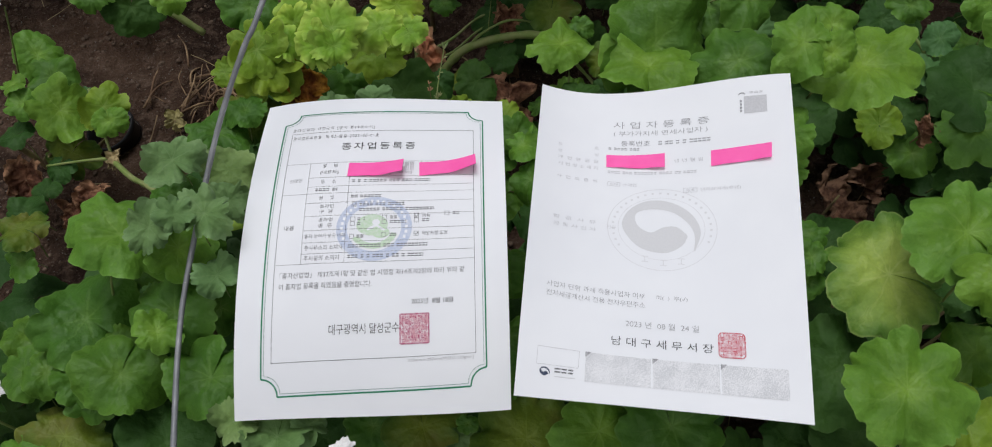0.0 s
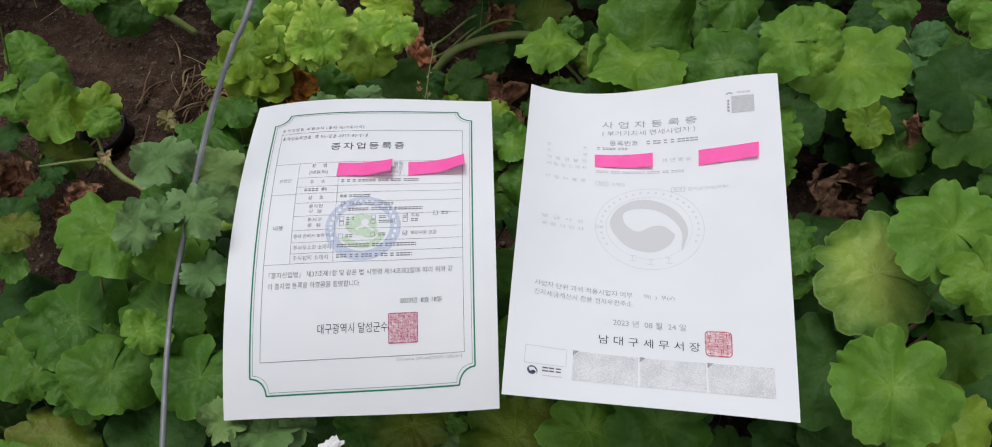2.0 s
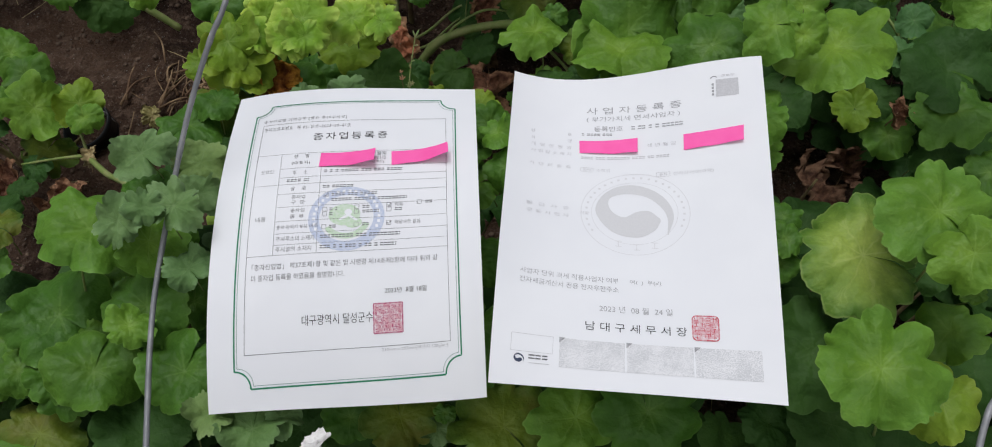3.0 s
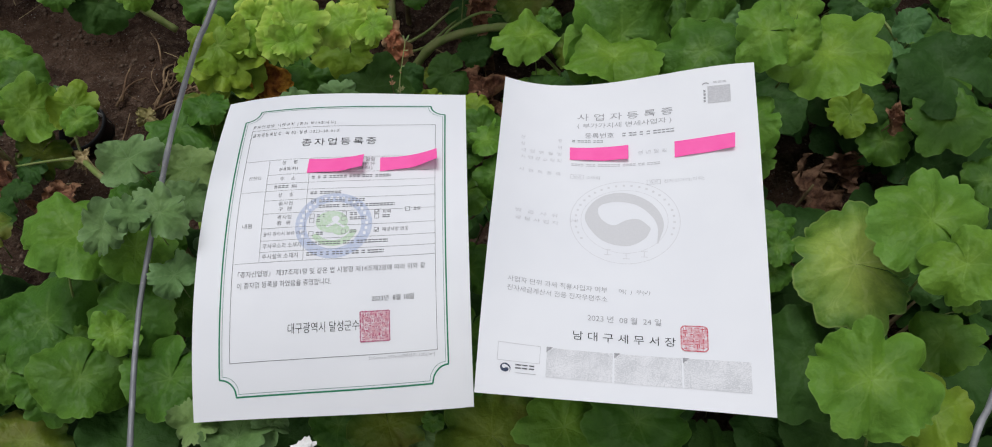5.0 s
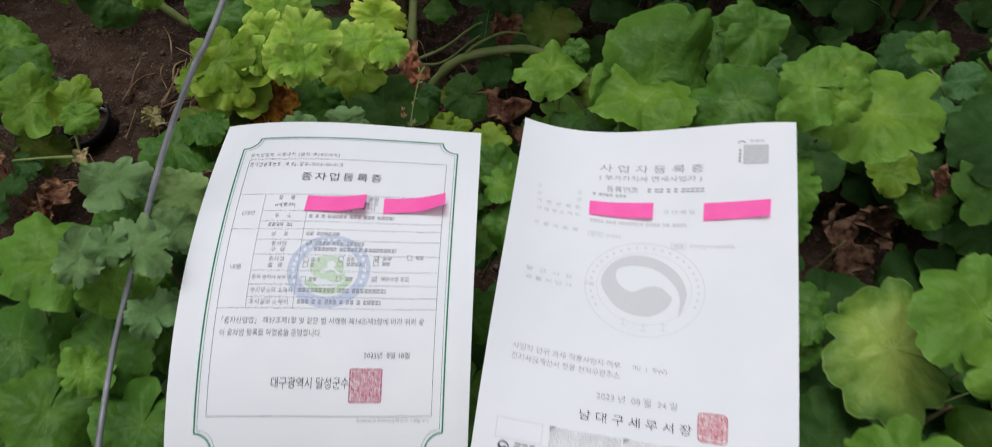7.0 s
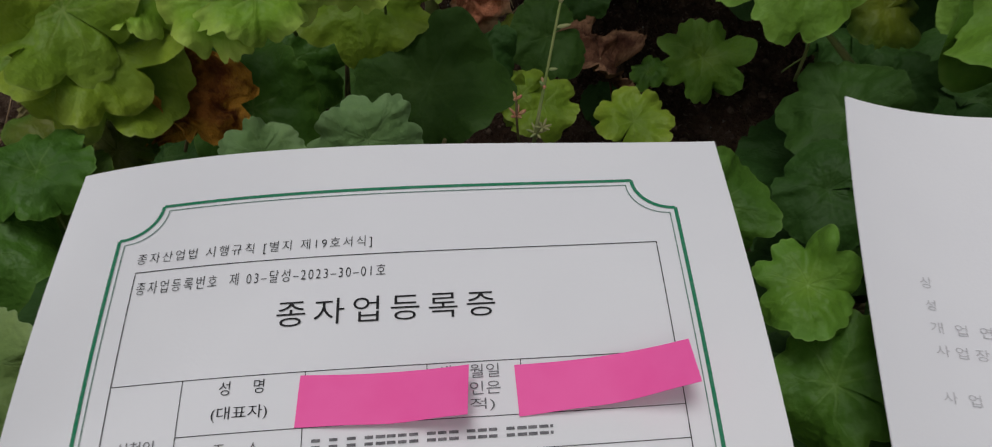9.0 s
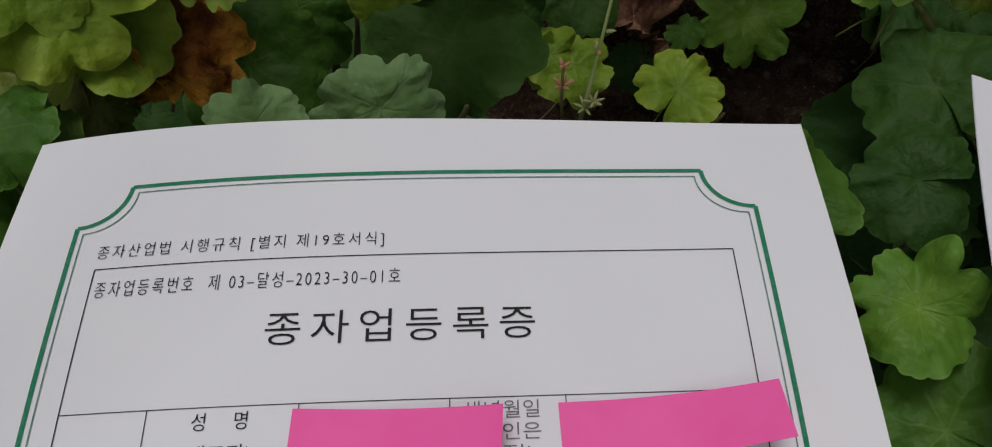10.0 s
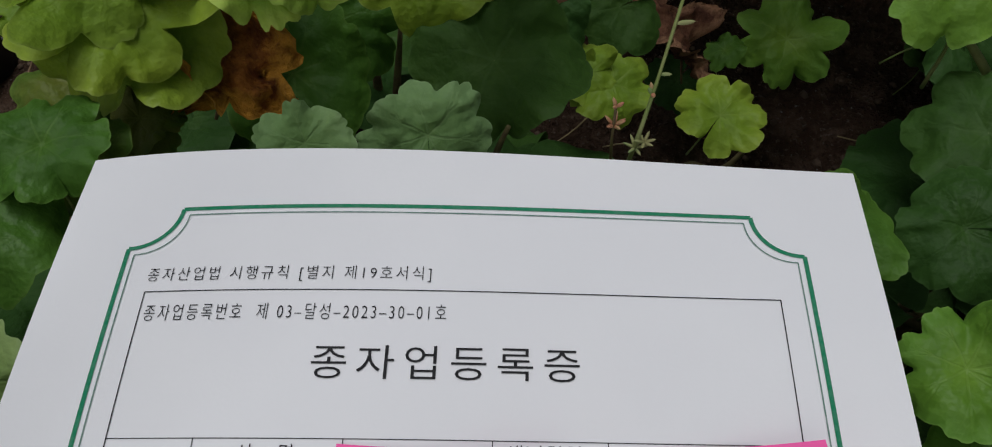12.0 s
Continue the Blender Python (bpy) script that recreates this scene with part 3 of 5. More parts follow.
words(S, O, "종자산업법 시행규칙 [별지 제19호서식]", 28.0, 98.9, 38.0, 42.6, INK, -0.010, 1.3)
words(S, O, "종자업등록번호  제 03–달성–2023–30–01호", 29.7, 103.2, 48.9, 53.4, INK, -0.010, 1.3)
words(S, O, "종자업등록증", 72.6, 134.6, 60.3, 69.0, INK, -0.004, 1.3)
words(S, O, "신청인", 33, 43, 100.6, 104.4, INK_TEXT)
words(S, O, "성     명", 58.8, 71, 85.0, 89.2, INK)
words(S, O, "(대표자)", 57.4, 72.4, 92.6, 97.0, INK)
words(S, O, "생년월일", 118.0, 134.6, 84.6, 88.8, INK_TEXT)
words(S, O, "외국인은", 117.5, 134.8, 89.9, 93.9, INK_TEXT)
words(S, O, "국적)", 121, 133, 95.0, 98.8, INK_TEXT)
words(S, O, "주     소", 58.8, 71, 103.4, 107.4, INK_TEXT)
bars(S, O, 84.6, 148, 103.4, 107.3, INK_TEXT, 3, 2.9)
bars(S, O, 55, 73, 111.8, 115.6, INK_TEXT, 4)
words(S, O, "상     호", 58.8, 71, 120.2, 124.4, INK_TEXT)
bars(S, O, 84.6, 110, 120.0, 123.6, INK_TEXT, 5, 2.9)
words(S, O, "종자업", 60, 71, 129.2, 132.8, INK_TEXT)
words(S, O, "구  분", 60, 71, 134.4, 138.0, INK_TEXT)
words(S, O, "종자업", 60, 71, 142.4, 146.0, INK_TEXT)
words(S, O, "종  류", 60, 71, 148.0, 151.6, INK_TEXT)
words(S, O, "종자 관리사 보유 여부", 50.0, 82.0, 157.6, 161.2, INK_TEXT)
words(S, O, "주사무소의 소재지", 50.4, 80, 167.8, 172.0, INK_TEXT)
words(S, O, "주시설의 소재지", 50.4, 78, 176.8, 181.0, INK_TEXT)
bars(S, O, 84.6, 147, 167.6, 171.6, INK_TEXT, 6, 2.9)
bars(S, O, 84.6, 144, 176.6, 180.6, INK_TEXT, 7, 2.9)
words(S, O, "내용", 33, 41, 148.6, 153.0, INK_TEXT)
bars(S, O, 92, 128, 128.4, 132.2, INK_TEXT, 8, 2.8)
bars(S, O, 92, 152, 133.6, 137.4, INK_TEXT, 9, 2.8)
for x, y, mark in ((87.6, 130.4, 1), (87.4, 144.6, 0), (112.5, 143.6, 0), (138, 142.6, 1), (162.2, 141.0, 0), (87.3, 149.0, 0), (112.4, 148.0, 0),
                   (138, 147.0, 0), (87.2, 160.8, 0), (112.4, 160.0, 0), (138, 159.6, 1)):
    p = Print(S, O, 0.0003)
    p.box(x - 1.7, y - 1.9, x + 1.7, y + 1.9, 0.3)
    if mark:
        p.line(x - 1.2, y - 0.2, x - 0.2, y + 1.2, 0.5).line(x - 0.2, y + 1.2, x + 2.0, y - 1.8, 0.5)
    p.done("tick_box", INK_TEXT)
for x0, x1, y in ((91, 97, 144.6), (117, 123, 143.6), (167, 173, 141.0), (91, 94, 149.2), (117, 130, 148.0), (142.6, 148.4, 147.0), (91, 97, 160.8), (117, 123, 160.0)):
    bars(S, O, x0, x1, y - 1.8, y + 1.9, INK_TEXT, int(x0 + y))
words(S, O, "화훼", 142.6, 149, 140.8, 144.4, INK_TEXT)
words(S, O, "해당사항 없음", 142.6, 163, 157.6, 161.3, INK_TEXT)
words(S, O, "「종자산업법」 제37조제1항 및 같은 법 시행령 제14조제2항에 따라 위와 같", 32.8, 176, 190.2, 195.2, INK_TEXT)
words(S, O, "이 종자업 등록을 하였음을 증명합니다.", 32.6, 104, 199.2, 204.2, INK_TEXT)
words(S, O, "2023년  8월 18일", 135, 167, 214.8, 219.2, INK)
words(S, O, "대구광역시 달성군수", 71.8, 125.4, 232.4, 240.0, INK)
words(S, O, "210mm x 297mm[백상지 120g/m²]", 132, 182, 259.0, 262.2, INK_SOFT)


def seal(sheet, owner, x0, y0, x1, y1, material, seed, rounded=0.0, cells=6, stroke=0.5):
    """A square red stamp: its frame, and rows of unreadable strokes."""
    rng = random.Random(seed)
    p = Print(sheet, owner, 0.0003)
    p.block(x0 + rounded, y0, x1 - rounded, y1)
    if rounded:
        p.block(x0, y0 + rounded, x0 + rounded, y1 - rounded).block(x1 - rounded, y0 + rounded, x1, y1 - rounded)
    p.done("stamp_wash", SEAL_WASH)
    p = Print(sheet, owner, 0.00042)
    r = rounded
    p.line(x0 + r, y0, x1 - r, y0, 1.0).line(x1, y0 + r, x1, y1 - r, 1.0).line(x1 - r, y1, x0 + r, y1, 1.0).line(x0, y1 - r, x0, y0 + r, 1.0)
    if r:
        for cx, cy, a in ((x0 + r, y0 + r, 180), (x1 - r, y0 + r, 270), (x1 - r, y1 - r, 0), (x0 + r, y1 - r, 90)):
            p.ring(cx, cy, r - 0.5, r + 0.5, a, a + 90)
    s, t = (x1 - x0 - 2.4) / cells, (y1 - y0 - 2.4) / cells
    for i in range(cells):
        for j in range(cells):
            x, y = x0 + 1.2 + i * s, y0 + 1.2 + j * t
            for k in range(3):
                f = (k + rng.uniform(0.2, 0.7)) / 3
                if rng.random() < 0.55:
                    p.line(x + 0.15, y + f * t, x + s * rng.uniform(0.6, 1.1), y + f * t, stroke)
                else:
                    p.line(x + f * s, y + 0.15, x + f * s, y + t * rng.uniform(0.6, 1.1), stroke)
    p.done("stamp", material, "square red ink stamp")


seal(S, O, 126.2, 226.8, 148.2, 248.6, INK_CRIMSON, 5, 0.0, 8, 0.42)

# the registration paper
S, O = tax_sheet, tax_paper
words(S, O, "사 업 자 등 록 증", 65.6, 144.8, 30.6, 37.6, INK_SOFT)
words(S, O, "( 부가가치세 면세사업자 )", 66, 143.6, 40.2, 46.2, INK_SOFT)
words(S, O, "등록번호", 72.6, 97, 50.4, 55.8, INK_SOFT)
bars(S, O, 104, 147.4, 50.8, 55.8, INK_SOFT, 11, 3.4)
words(S, O, "상                      호", 18, 53.4, 57.6, 61.2, INK_PALE)
words(S, O, "성                      명", 18.4, 53.4, 65.0, 68.4, INK_PALE)
words(S, O, "개  업  연  월  일", 18.8, 53.4, 72.0, 75.6, INK_PALE)
words(S, O, "사 업 장 소 재 지", 19.2, 53.4, 79.2, 82.8, INK_PALE)
words(S, O, "사  업  의  종  류", 18.6, 53.6, 93.4, 97.0, INK_PALE)
bars(S, O, 62, 88, 57.6, 60.8, INK_SOFT, 12, 2.9)
bars(S, O, 62, 136, 82.6, 86.0, INK_PALE, 13, 2.7)
words(S, O, "생 년 월 일", 116.6, 139.6, 70.6, 74.2, INK_PALE)
for x, y in ((62, 94.8), (124, 100.6)):
    Print(S, O).box(x, y, x + 10.4, y + 4.1, 0.3).done("label_frame", INK_PALE)
words(S, O, "업태", 64, 70.4, 95.6, 98.2, INK_PALE)
words(S, O, "소매업", 75, 86, 95.2, 98.6, INK_PALE)
words(S, O, "종목", 126, 132.6, 101.4, 104.0, INK_PALE)
words(S, O, "전자상거래(화훼)", 137, 167.8, 101.0, 104.8, INK_PALE)
words(S, O, "발  급  사  유", 18.6, 53.4, 137.4, 141.0, INK_PALE)
words(S, O, "공 동 사 업 자", 18.8, 53.6, 145.0, 148.6, INK_PALE)
words(S, O, "신규", 62.4, 69.6, 140.6, 144.0, INK_PALE)
words(S, O, "사업자 단위 과세 적용사업자 여부", 17.4, 93, 203.4, 208.4, INK_SOFT)
words(S, O, "여(  )  부(√)", 101.6, 124.8, 204.0, 208.6, INK_SOFT)
words(S, O, "전자세금계산서 전용 전자우편주소", 17.6, 93, 211.4, 216.4, INK_SOFT)
words(S, O, "2023 년  08 월  24 일", 78.6, 132.4, 228.2, 233.8, INK_SOFT)
words(S, O, "남 대 구 세 무 서 장", 68.4, 142.4, 243.0, 250.2, INK)
seal(S, O, 146.4, 233, 165, 252.8, INK_RED, 8, 3.0, 4, 0.75)
p = Print(S, O)
p.box(14.6, 259.0, 45.2, 272.4, 0.3)
p.done("empty_box", INK_PALE)
for x0, x1 in ((50, 97.4), (98.8, 146.2), (147.4, 194.2)):
    p = Print(S, O, 0.0003)
    p.block(x0, 259.0, x1, 281.8)
    p.done("grey_field", SPECKLE, "grey speckled printed field")
    p = Print(S, O, 0.0004)
    p.strip([(x0 - 0.3, 258.6), (x0 + 4.2, 258.6)], [(x0 - 0.3, 262.8), (x0 - 0.2, 262.8)])
    p.done("corner_mark", INK_SOFT)
p = Print(S, O, 0.0003)
p.block(172.4, 15.0, 190.2, 31.8)
p.done("grey_field", INK_PALE)
bars(S, O, 177, 188, 10.4, 12.8, INK_PALE, 21, 3.6)
p = Print(S, O, 0.0003)
for k in range(4):
    p.block(169.2, 18.4 + k * 3.2, 170.8, 20.7 + k * 3.2)
p.ring(171.0, 14.4, 2.4, 3.3, 200, 330)
p.done("side_mark", INK_SOFT)


def swirl(p, x, y, scale):
    """A round mark of one curled shape: a blunt belly below, drawn out round the left and the top into a thin tail."""
    outer = ((20.4, 10.1), (15.5, 19.0), (1.9, 25.9), (-17.7, 21.0), (-30.6, 3.4), (-27.5, -12.3), (-15.9, -23.3), (-0.7, -26.0), (14.2, -20.6), (25.4, -9.7), (30.5, 5.5), (26.0, 23.2))
    inner = ((19.9, 7.7), (11.7, 0.3), (1.9, 0.9), (-8.0, 6.2), (-17.0, 1.6), (-20.7, -6.4), (-18.3, -13.6), (-5.7, -17.2), (9.3, -13.9), (20.5, -3.8), (25.7, 7.8), (25.1, 23.2))
    a, b = ([(x + q.x * scale, y + q.y * scale) for q in smooth_path([(u, v, 0) for u, v in line], 6)] for line in (outer, inner))
    rows = [[(q[0] + (r[0] - q[0]) * k / 4, q[1] + (r[1] - q[1]) * k / 4) for q, r in zip(a, b)] for k in range(5)]
    for q, r in zip(rows, rows[1:]):
        p.strip(q, r)


# small round mark with its unread name
p = Print(S, O, 0.0003)
swirl(p, 20.9, 277.4, 0.125)
p.done("round_mark", INK_NAVY, "small navy round mark")
bars(S, O, 27.9, 42.6, 273.6, 278.4, INK_TEXT, 22, 5.0, False)
p = Print(S, O, 0.0003)
p.line(28.4, 280.6, 43.0, 280.6, 0.5)
p.done("unread_line", INK_PALE)
# the large grey watermark: two thin circles, a crescent and a swirl
p = Print(S, O, 0.0002)
p.ring(105.8, 141, 42.6, 43.1, 0, 360, 0.93)
p.ring(105.6, 140.4, 33.8, 34.2, 0, 360, 0.9)
for k in range(26):
    a = radians(150 + k * 9.2)
    x, y = 105.8 + 38.6 * math.cos(a), 141 + 38.6 * 0.93 * math.sin(a)
    p.block(x - 0.9, y - 0.9, x + 0.9, y + 0.9)
for k, x in enumerate((90.5, 104.8, 118.6)):
    y = (170.6, 173.6, 171.6)[k]
    p.line(x, y - 2.6, x + 5, y - 2.4, 0.6).line(x + 2.4, y - 2.4, x + 2.4, y + 2.2, 0.6).line(x, y + 2.4, x + 5, y + 2.6, 0.6)
p.done("watermark_circle", INK_FAINT, "very pale printed circles")
p = Print(S, O, 0.0002)
swirl(p, 105.8, 138.3, 1.0)
p.done("watermark_swirl", INK_MARK, "pale grey printed swirl")


set_type()


def sticky_note(sheet, corners, lift):
    """A strip cut from a pink sticky note, bent up a little at one end."""
    q = [Vector((x, y)) for x, y in corners]
    base = sheet.at(*corners[0], 0.0)
    ob = tagged(new("sticky_note"), "bright pink sticky note strip stuck on a printed sheet", "sticky note", "pink sticky notes")
    ob.location = base
    bm = bmesh.new()
    rows = []
    for j in range(5):
        row = []
        for i in range(19):
            s, t = i / 18, j / 4
            c = (q[0] * (1 - s) + q[1] * s) * (1 - t) + (q[3] * (1 - s) + q[2] * s) * t
            h = 0.0007 + lift * (max(0.0, s - 0.15) / 0.85) ** 2 * (0.8 + 0.2 * t) + 0.0012 * math.sin(s * 5.5) ** 2 * t
            row.append((sheet.at(c.x, c.y, h) - base, sheet.at(c.x, c.y, h - 0.00025) - base))
        rows.append(row)
    top = [[bm.verts.new(a) for a, _ in row] for row in rows]
    low = [[bm.verts.new(b) for _, b in row] for row in rows]
    for j in range(4):
        for i in range(18):
            bm.faces.new((top[j][i], top[j + 1][i], top[j + 1][i + 1], top[j][i + 1]))
            bm.faces.new((low[j][i], low[j][i + 1], low[j + 1][i + 1], low[j + 1][i]))
    edge = [(0, i) for i in range(19)] + [(j, 18) for j in range(1, 5)] + [(4, i) for i in range(17, -1, -1)] + [(j, 0) for j in range(3, 0, -1)]
    upper, lower = [bm.verts.new(top[j][i].co) for j, i in edge], [bm.verts.new(low[j][i].co) for j, i in edge]
    for k in range(len(edge)):
        n = (k + 1) % len(edge)
        bm.faces.new((upper[k], lower[k], lower[n], upper[n]))
    part("note_strip", bm, NOTE, ob)
    return ob


sticky_note(licence_sheet, ((80.8, 85.0), (126.4, 87.7), (125.6, 102.6), (80.0, 100.3)), 0.009)
sticky_note(licence_sheet, ((138.8, 85.7), (185.6, 84.7), (186.5, 98.6), (139.3, 101.2)), 0.0112)
sticky_note(tax_sheet, ((60.2, 66.4), (109.3, 65.2), (109.5, 80.0), (60.6, 79.4)), 0.002)
sticky_note(tax_sheet, ((145.9, 65.2), (192.3, 63.6), (191.7, 78.2), (145.8, 80.6)), 0.002)

# ---------------------------------------------------------------- the plants


def geranium(name, x, y, label, stems, reach, seed, top=0.12):
    """A plant on the soil with its woody stems; its leaves are added one by one."""
    ob = thing(name, (x, y, relief(x, y)), label, "geranium plant", "geranium plants")
    rng = random.Random(seed)
    for k in range(stems):
        a = rng.uniform(0, 2 * math.pi)
        d = reach * rng.uniform(0.4, 1.0)
        ex, ey, ez = d * math.cos(a), d * math.sin(a), top - GROUND + rng.uniform(-0.06, 0.03)
        sx, sy = rng.uniform(-0.03, 0.03), rng.uniform(-0.03, 0.03)
        bm = bmesh.new()
        tube(bm, [(sx, sy, -0.03), (sx + ex * 0.3, sy + ey * 0.3, ez * 0.35), (ex * 0.7, ey * 0.7, ez * 0.7 + rng.uniform(-0.02, 0.02)), (ex, ey, ez)],
             [0.0055, 0.0048, 0.0036, 0.0012], 8, 6, 0.35)
        part("stem", bm, STEM_BROWN, ob)
    return ob


hedge_left = geranium("geranium", -0.33, 0.36, "leafy green geranium with broad scalloped leaves", 6, 0.14, 1)
silver = geranium("geranium", -0.25, 0.46, "grey-green geranium with frilled velvety leaves", 6, 0.10, 2, 0.2)
far_left = geranium("geranium", -0.66, 0.86, "small green geranium beside bare soil", 4, 0.10, 3, -0.09)
lime = geranium("geranium", -0.17, 0.70, "geranium with bright lime frilled young leaves", 6, 0.11, 4, 0.14)
middle = geranium("geranium", 0.03, 0.78, "shaded geranium with sparse leaves and withered ones", 3, 0.10, 5, -0.10)
back = geranium("geranium", 0.17, 0.66, "green geranium with large scalloped leaves", 6, 0.09, 6, 0.04)
right_back = geranium("geranium", 0.36, 0.62, "green geranium with pale young top leaves", 4, 0.10, 7, 0.06)
right = geranium("geranium", 0.37, 0.40, "green geranium with large veined leaves", 6, 0.12, 8, 0.12)
front_right = geranium("geranium", 0.24, 0.24, "green geranium with one broad bright leaf", 6, 0.12, 9, 0.03)
front = geranium("geranium", -0.06, 0.24, "green geranium with yellowing leaves under the papers", 6, 0.14, 10)

# leaves of the crowns
leaf(hedge_left, fresh, (-0.246, 0.406, 0.170), 0.025, -24, -28, 12)
leaf(hedge_left, fresh, (-0.364, 0.397, 0.170), 0.048, 152, 12, -10)
leaf(hedge_left, fresh, (-0.268, 0.378, 0.214), 0.037, 68, 16, 11)
leaf(hedge_left, light, (-0.273, 0.352, 0.228), 0.020, -116, 0, -17)
leaf(hedge_left, fresh, (-0.316, 0.337, 0.180), 0.041, -97, -12, -15)
leaf(hedge_left, fresh, (-0.362, 0.343, 0.160), 0.027, -156, 19, -17)
leaf(hedge_left, fresh, (-0.230, 0.321, 0.205), 0.039, -110, 1, -9)
leaf(hedge_left, olive, (-0.380, 0.306, 0.120), 0.037, 81, 7, 8)
leaf(hedge_left, mature_shade, (-0.284, 0.295, 0.130), 0.042, 106, 14, 13)
leaf(hedge_left, fresh, (-0.398, 0.353, 0.150), 0.023, -180, 11, -9)
leaf(silver, silver_smooth, (-0.269, 0.485, 0.285), 0.026, 134, 21, -0)
leaf(silver, fresh, (-0.262, 0.571, 0.220), 0.032, 63, -6, 14)
leaf(silver, silver_smooth, (-0.234, 0.505, 0.245), 0.027, 70, 18, 18)
leaf(silver, light, (-0.314, 0.433, 0.250), 0.047, 77, 3, 10)
leaf(silver, silver_frill, (-0.272, 0.413, 0.290), 0.023, 156, 23, -23)
leaf(silver, silver_frill, (-0.250, 0.418, 0.300), 0.017, 92, 20, 13)
leaf(silver, fresh, (-0.278, 0.477, 0.240), 0.027, 100, 24, -2)
leaf(silver, silver_frill, (-0.228, 0.422, 0.295), 0.024, 58, 12, 14)
leaf(silver, silver_frill, (-0.226, 0.466, 0.252), 0.021, 69, 14, 12)
leaf(silver, light, (-0.260, 0.416, 0.255), 0.032, -123, -4, -32)
leaf(silver, silver_frill, (-0.223, 0.389, 0.255), 0.020, 132, 15, -8)
leaf(silver, fresh, (-0.252, 0.441, 0.220), 0.021, 25, -9, 27)
leaf(silver, fresh, (-0.236, 0.590, 0.230), 0.022, 121, 7, 2)
leaf(far_left, light, (-0.670, 0.964, -0.059), 0.041, 23, -9, 22)
leaf(far_left, fresh, (-0.646, 0.933, -0.071), 0.042, 2, -11, 18)
leaf(far_left, light, (-0.599, 0.844, -0.046), 0.046, -154, 14, -24)
leaf(far_left, yellow, (-0.532, 0.839, -0.034), 0.036, -23, -33, 13)
leaf(far_left, light, (-0.519, 0.812, -0.034), 0.025, -78, -27, -8)
leaf(far_left, olive, (-0.601, 0.818, -0.108), 0.041, -121, -13, -17)
leaf(far_left, mature_shade, (-0.509, 0.980, 0.020), 0.045, -116, -33, -36)
leaf(far_left, fresh, (-0.551, 0.969, 0.050), 0.029, -86, -15, -14)
leaf(far_left, light, (-0.423, 0.930, 0.080), 0.028, -57, -28, 0)
leaf(lime, olive, (-0.240, 0.600, 0.200), 0.023, -56, -34, 4)
leaf(lime, lime_leaf, (-0.154, 0.665, 0.266), 0.035, 101, 26, 1)
leaf(lime, lime_leaf, (-0.170, 0.647, 0.256), 0.023, -159, 1, -27)
leaf(lime, lime_leaf, (-0.151, 0.647, 0.258), 0.023, -83, -27, -15)
leaf(lime, lime_leaf, (-0.110, 0.686, 0.245), 0.027, 112, 24, 1)
leaf(lime, lime_leaf, (-0.080, 0.681, 0.243), 0.020, -48, -22, 22)
leaf(lime, lime_leaf, (-0.096, 0.726, 0.240), 0.027, 53, 31, 25)
leaf(lime, yellow, (-0.124, 0.724, 0.176), 0.037, -90, -20, -5)
leaf(lime, yellow, (-0.229, 0.652, 0.250), 0.031, 154, 20, -16)
leaf(lime, yellow, (-0.227, 0.647, 0.220), 0.038, -110, -19, -19)
leaf(lime, lime_leaf, (-0.197, 0.690, 0.250), 0.024, 124, 35, -9)
leaf(lime, lime_leaf, (-0.201, 0.660, 0.250), 0.021, -165, 8, -31)
leaf(lime, olive, (-0.250, 0.634, 0.180), 0.029, -99, -22, -16)
leaf(lime, yellow, (-0.277, 0.671, 0.200), 0.016, -178, 6, -28)
leaf(lime, fresh, (-0.180, 0.729, 0.120), 0.039, -90, -29, -16)
leaf(lime, mature_shade, (-0.093, 0.686, 0.150), 0.040, 55, 20, 6)
leaf(lime, mature_shade, (-0.064, 0.767, 0.080), 0.022, 19, 2, 22)
leaf(lime, fresh, (-0.204, 0.695, 0.170), 0.020, 26, 13, 24)
leaf(lime, silver_smooth, (-0.110, 0.594, 0.235), 0.019, 93, 41, 12)
leaf(lime, silver_smooth, (-0.149, 0.590, 0.235), 0.015, 101, 31, 10)
leaf(lime, fresh, (-0.257, 0.747, 0.220), 0.034, 57, 23, 25)
leaf(lime, lime_leaf, (-0.190, 0.725, 0.250), 0.033, 103, 27, 17)
leaf(lime, yellow, (-0.226, 0.641, 0.235), 0.031, -98, -17, -26)
leaf(lime, fresh, (-0.186, 0.683, 0.140), 0.040, 17, 5, 27)
leaf(lime, olive, (-0.232, 0.632, 0.180), 0.019, -58, -3, -5)
leaf(middle, mature_shade, (-0.018, 0.825, 0.020), 0.031, -162, -5, -24)
leaf(middle, mature_shade, (0.017, 0.886, 0.000), 0.025, -61, -18, 18)
leaf(middle, yellow, (-0.028, 0.740, 0.055), 0.025, -70, -13, -2)
leaf(middle, yellow, (-0.041, 0.744, 0.060), 0.020, -162, -2, -25)
leaf(middle, olive, (-0.039, 0.846, 0.000), 0.019, -87, -13, 17)
leaf(middle, yellow, (0.017, 0.685, 0.110), 0.023, 55, 12, 5)
leaf(middle, young, (0.114, 0.856, -0.050), 0.036, -104, -27, -1)
leaf(middle, fresh, (0.068, 0.845, -0.050), 0.016, -66, -3, 15)
leaf(middle, mature_shade, (0.047, 0.865, -0.120), 0.028, -127, -5, 2)
leaf(middle, fresh, (0.007, 0.569, 0.180), 0.021, 13, 20, 11)
leaf(middle, fresh, (0.009, 0.533, 0.160), 0.028, -165, -6, -2)
leaf(back, light, (0.153, 0.612, 0.260), 0.046, 83, -1, 1)
leaf(back, fresh, (0.166, 0.652, 0.250), 0.066, 166, 19, -28)
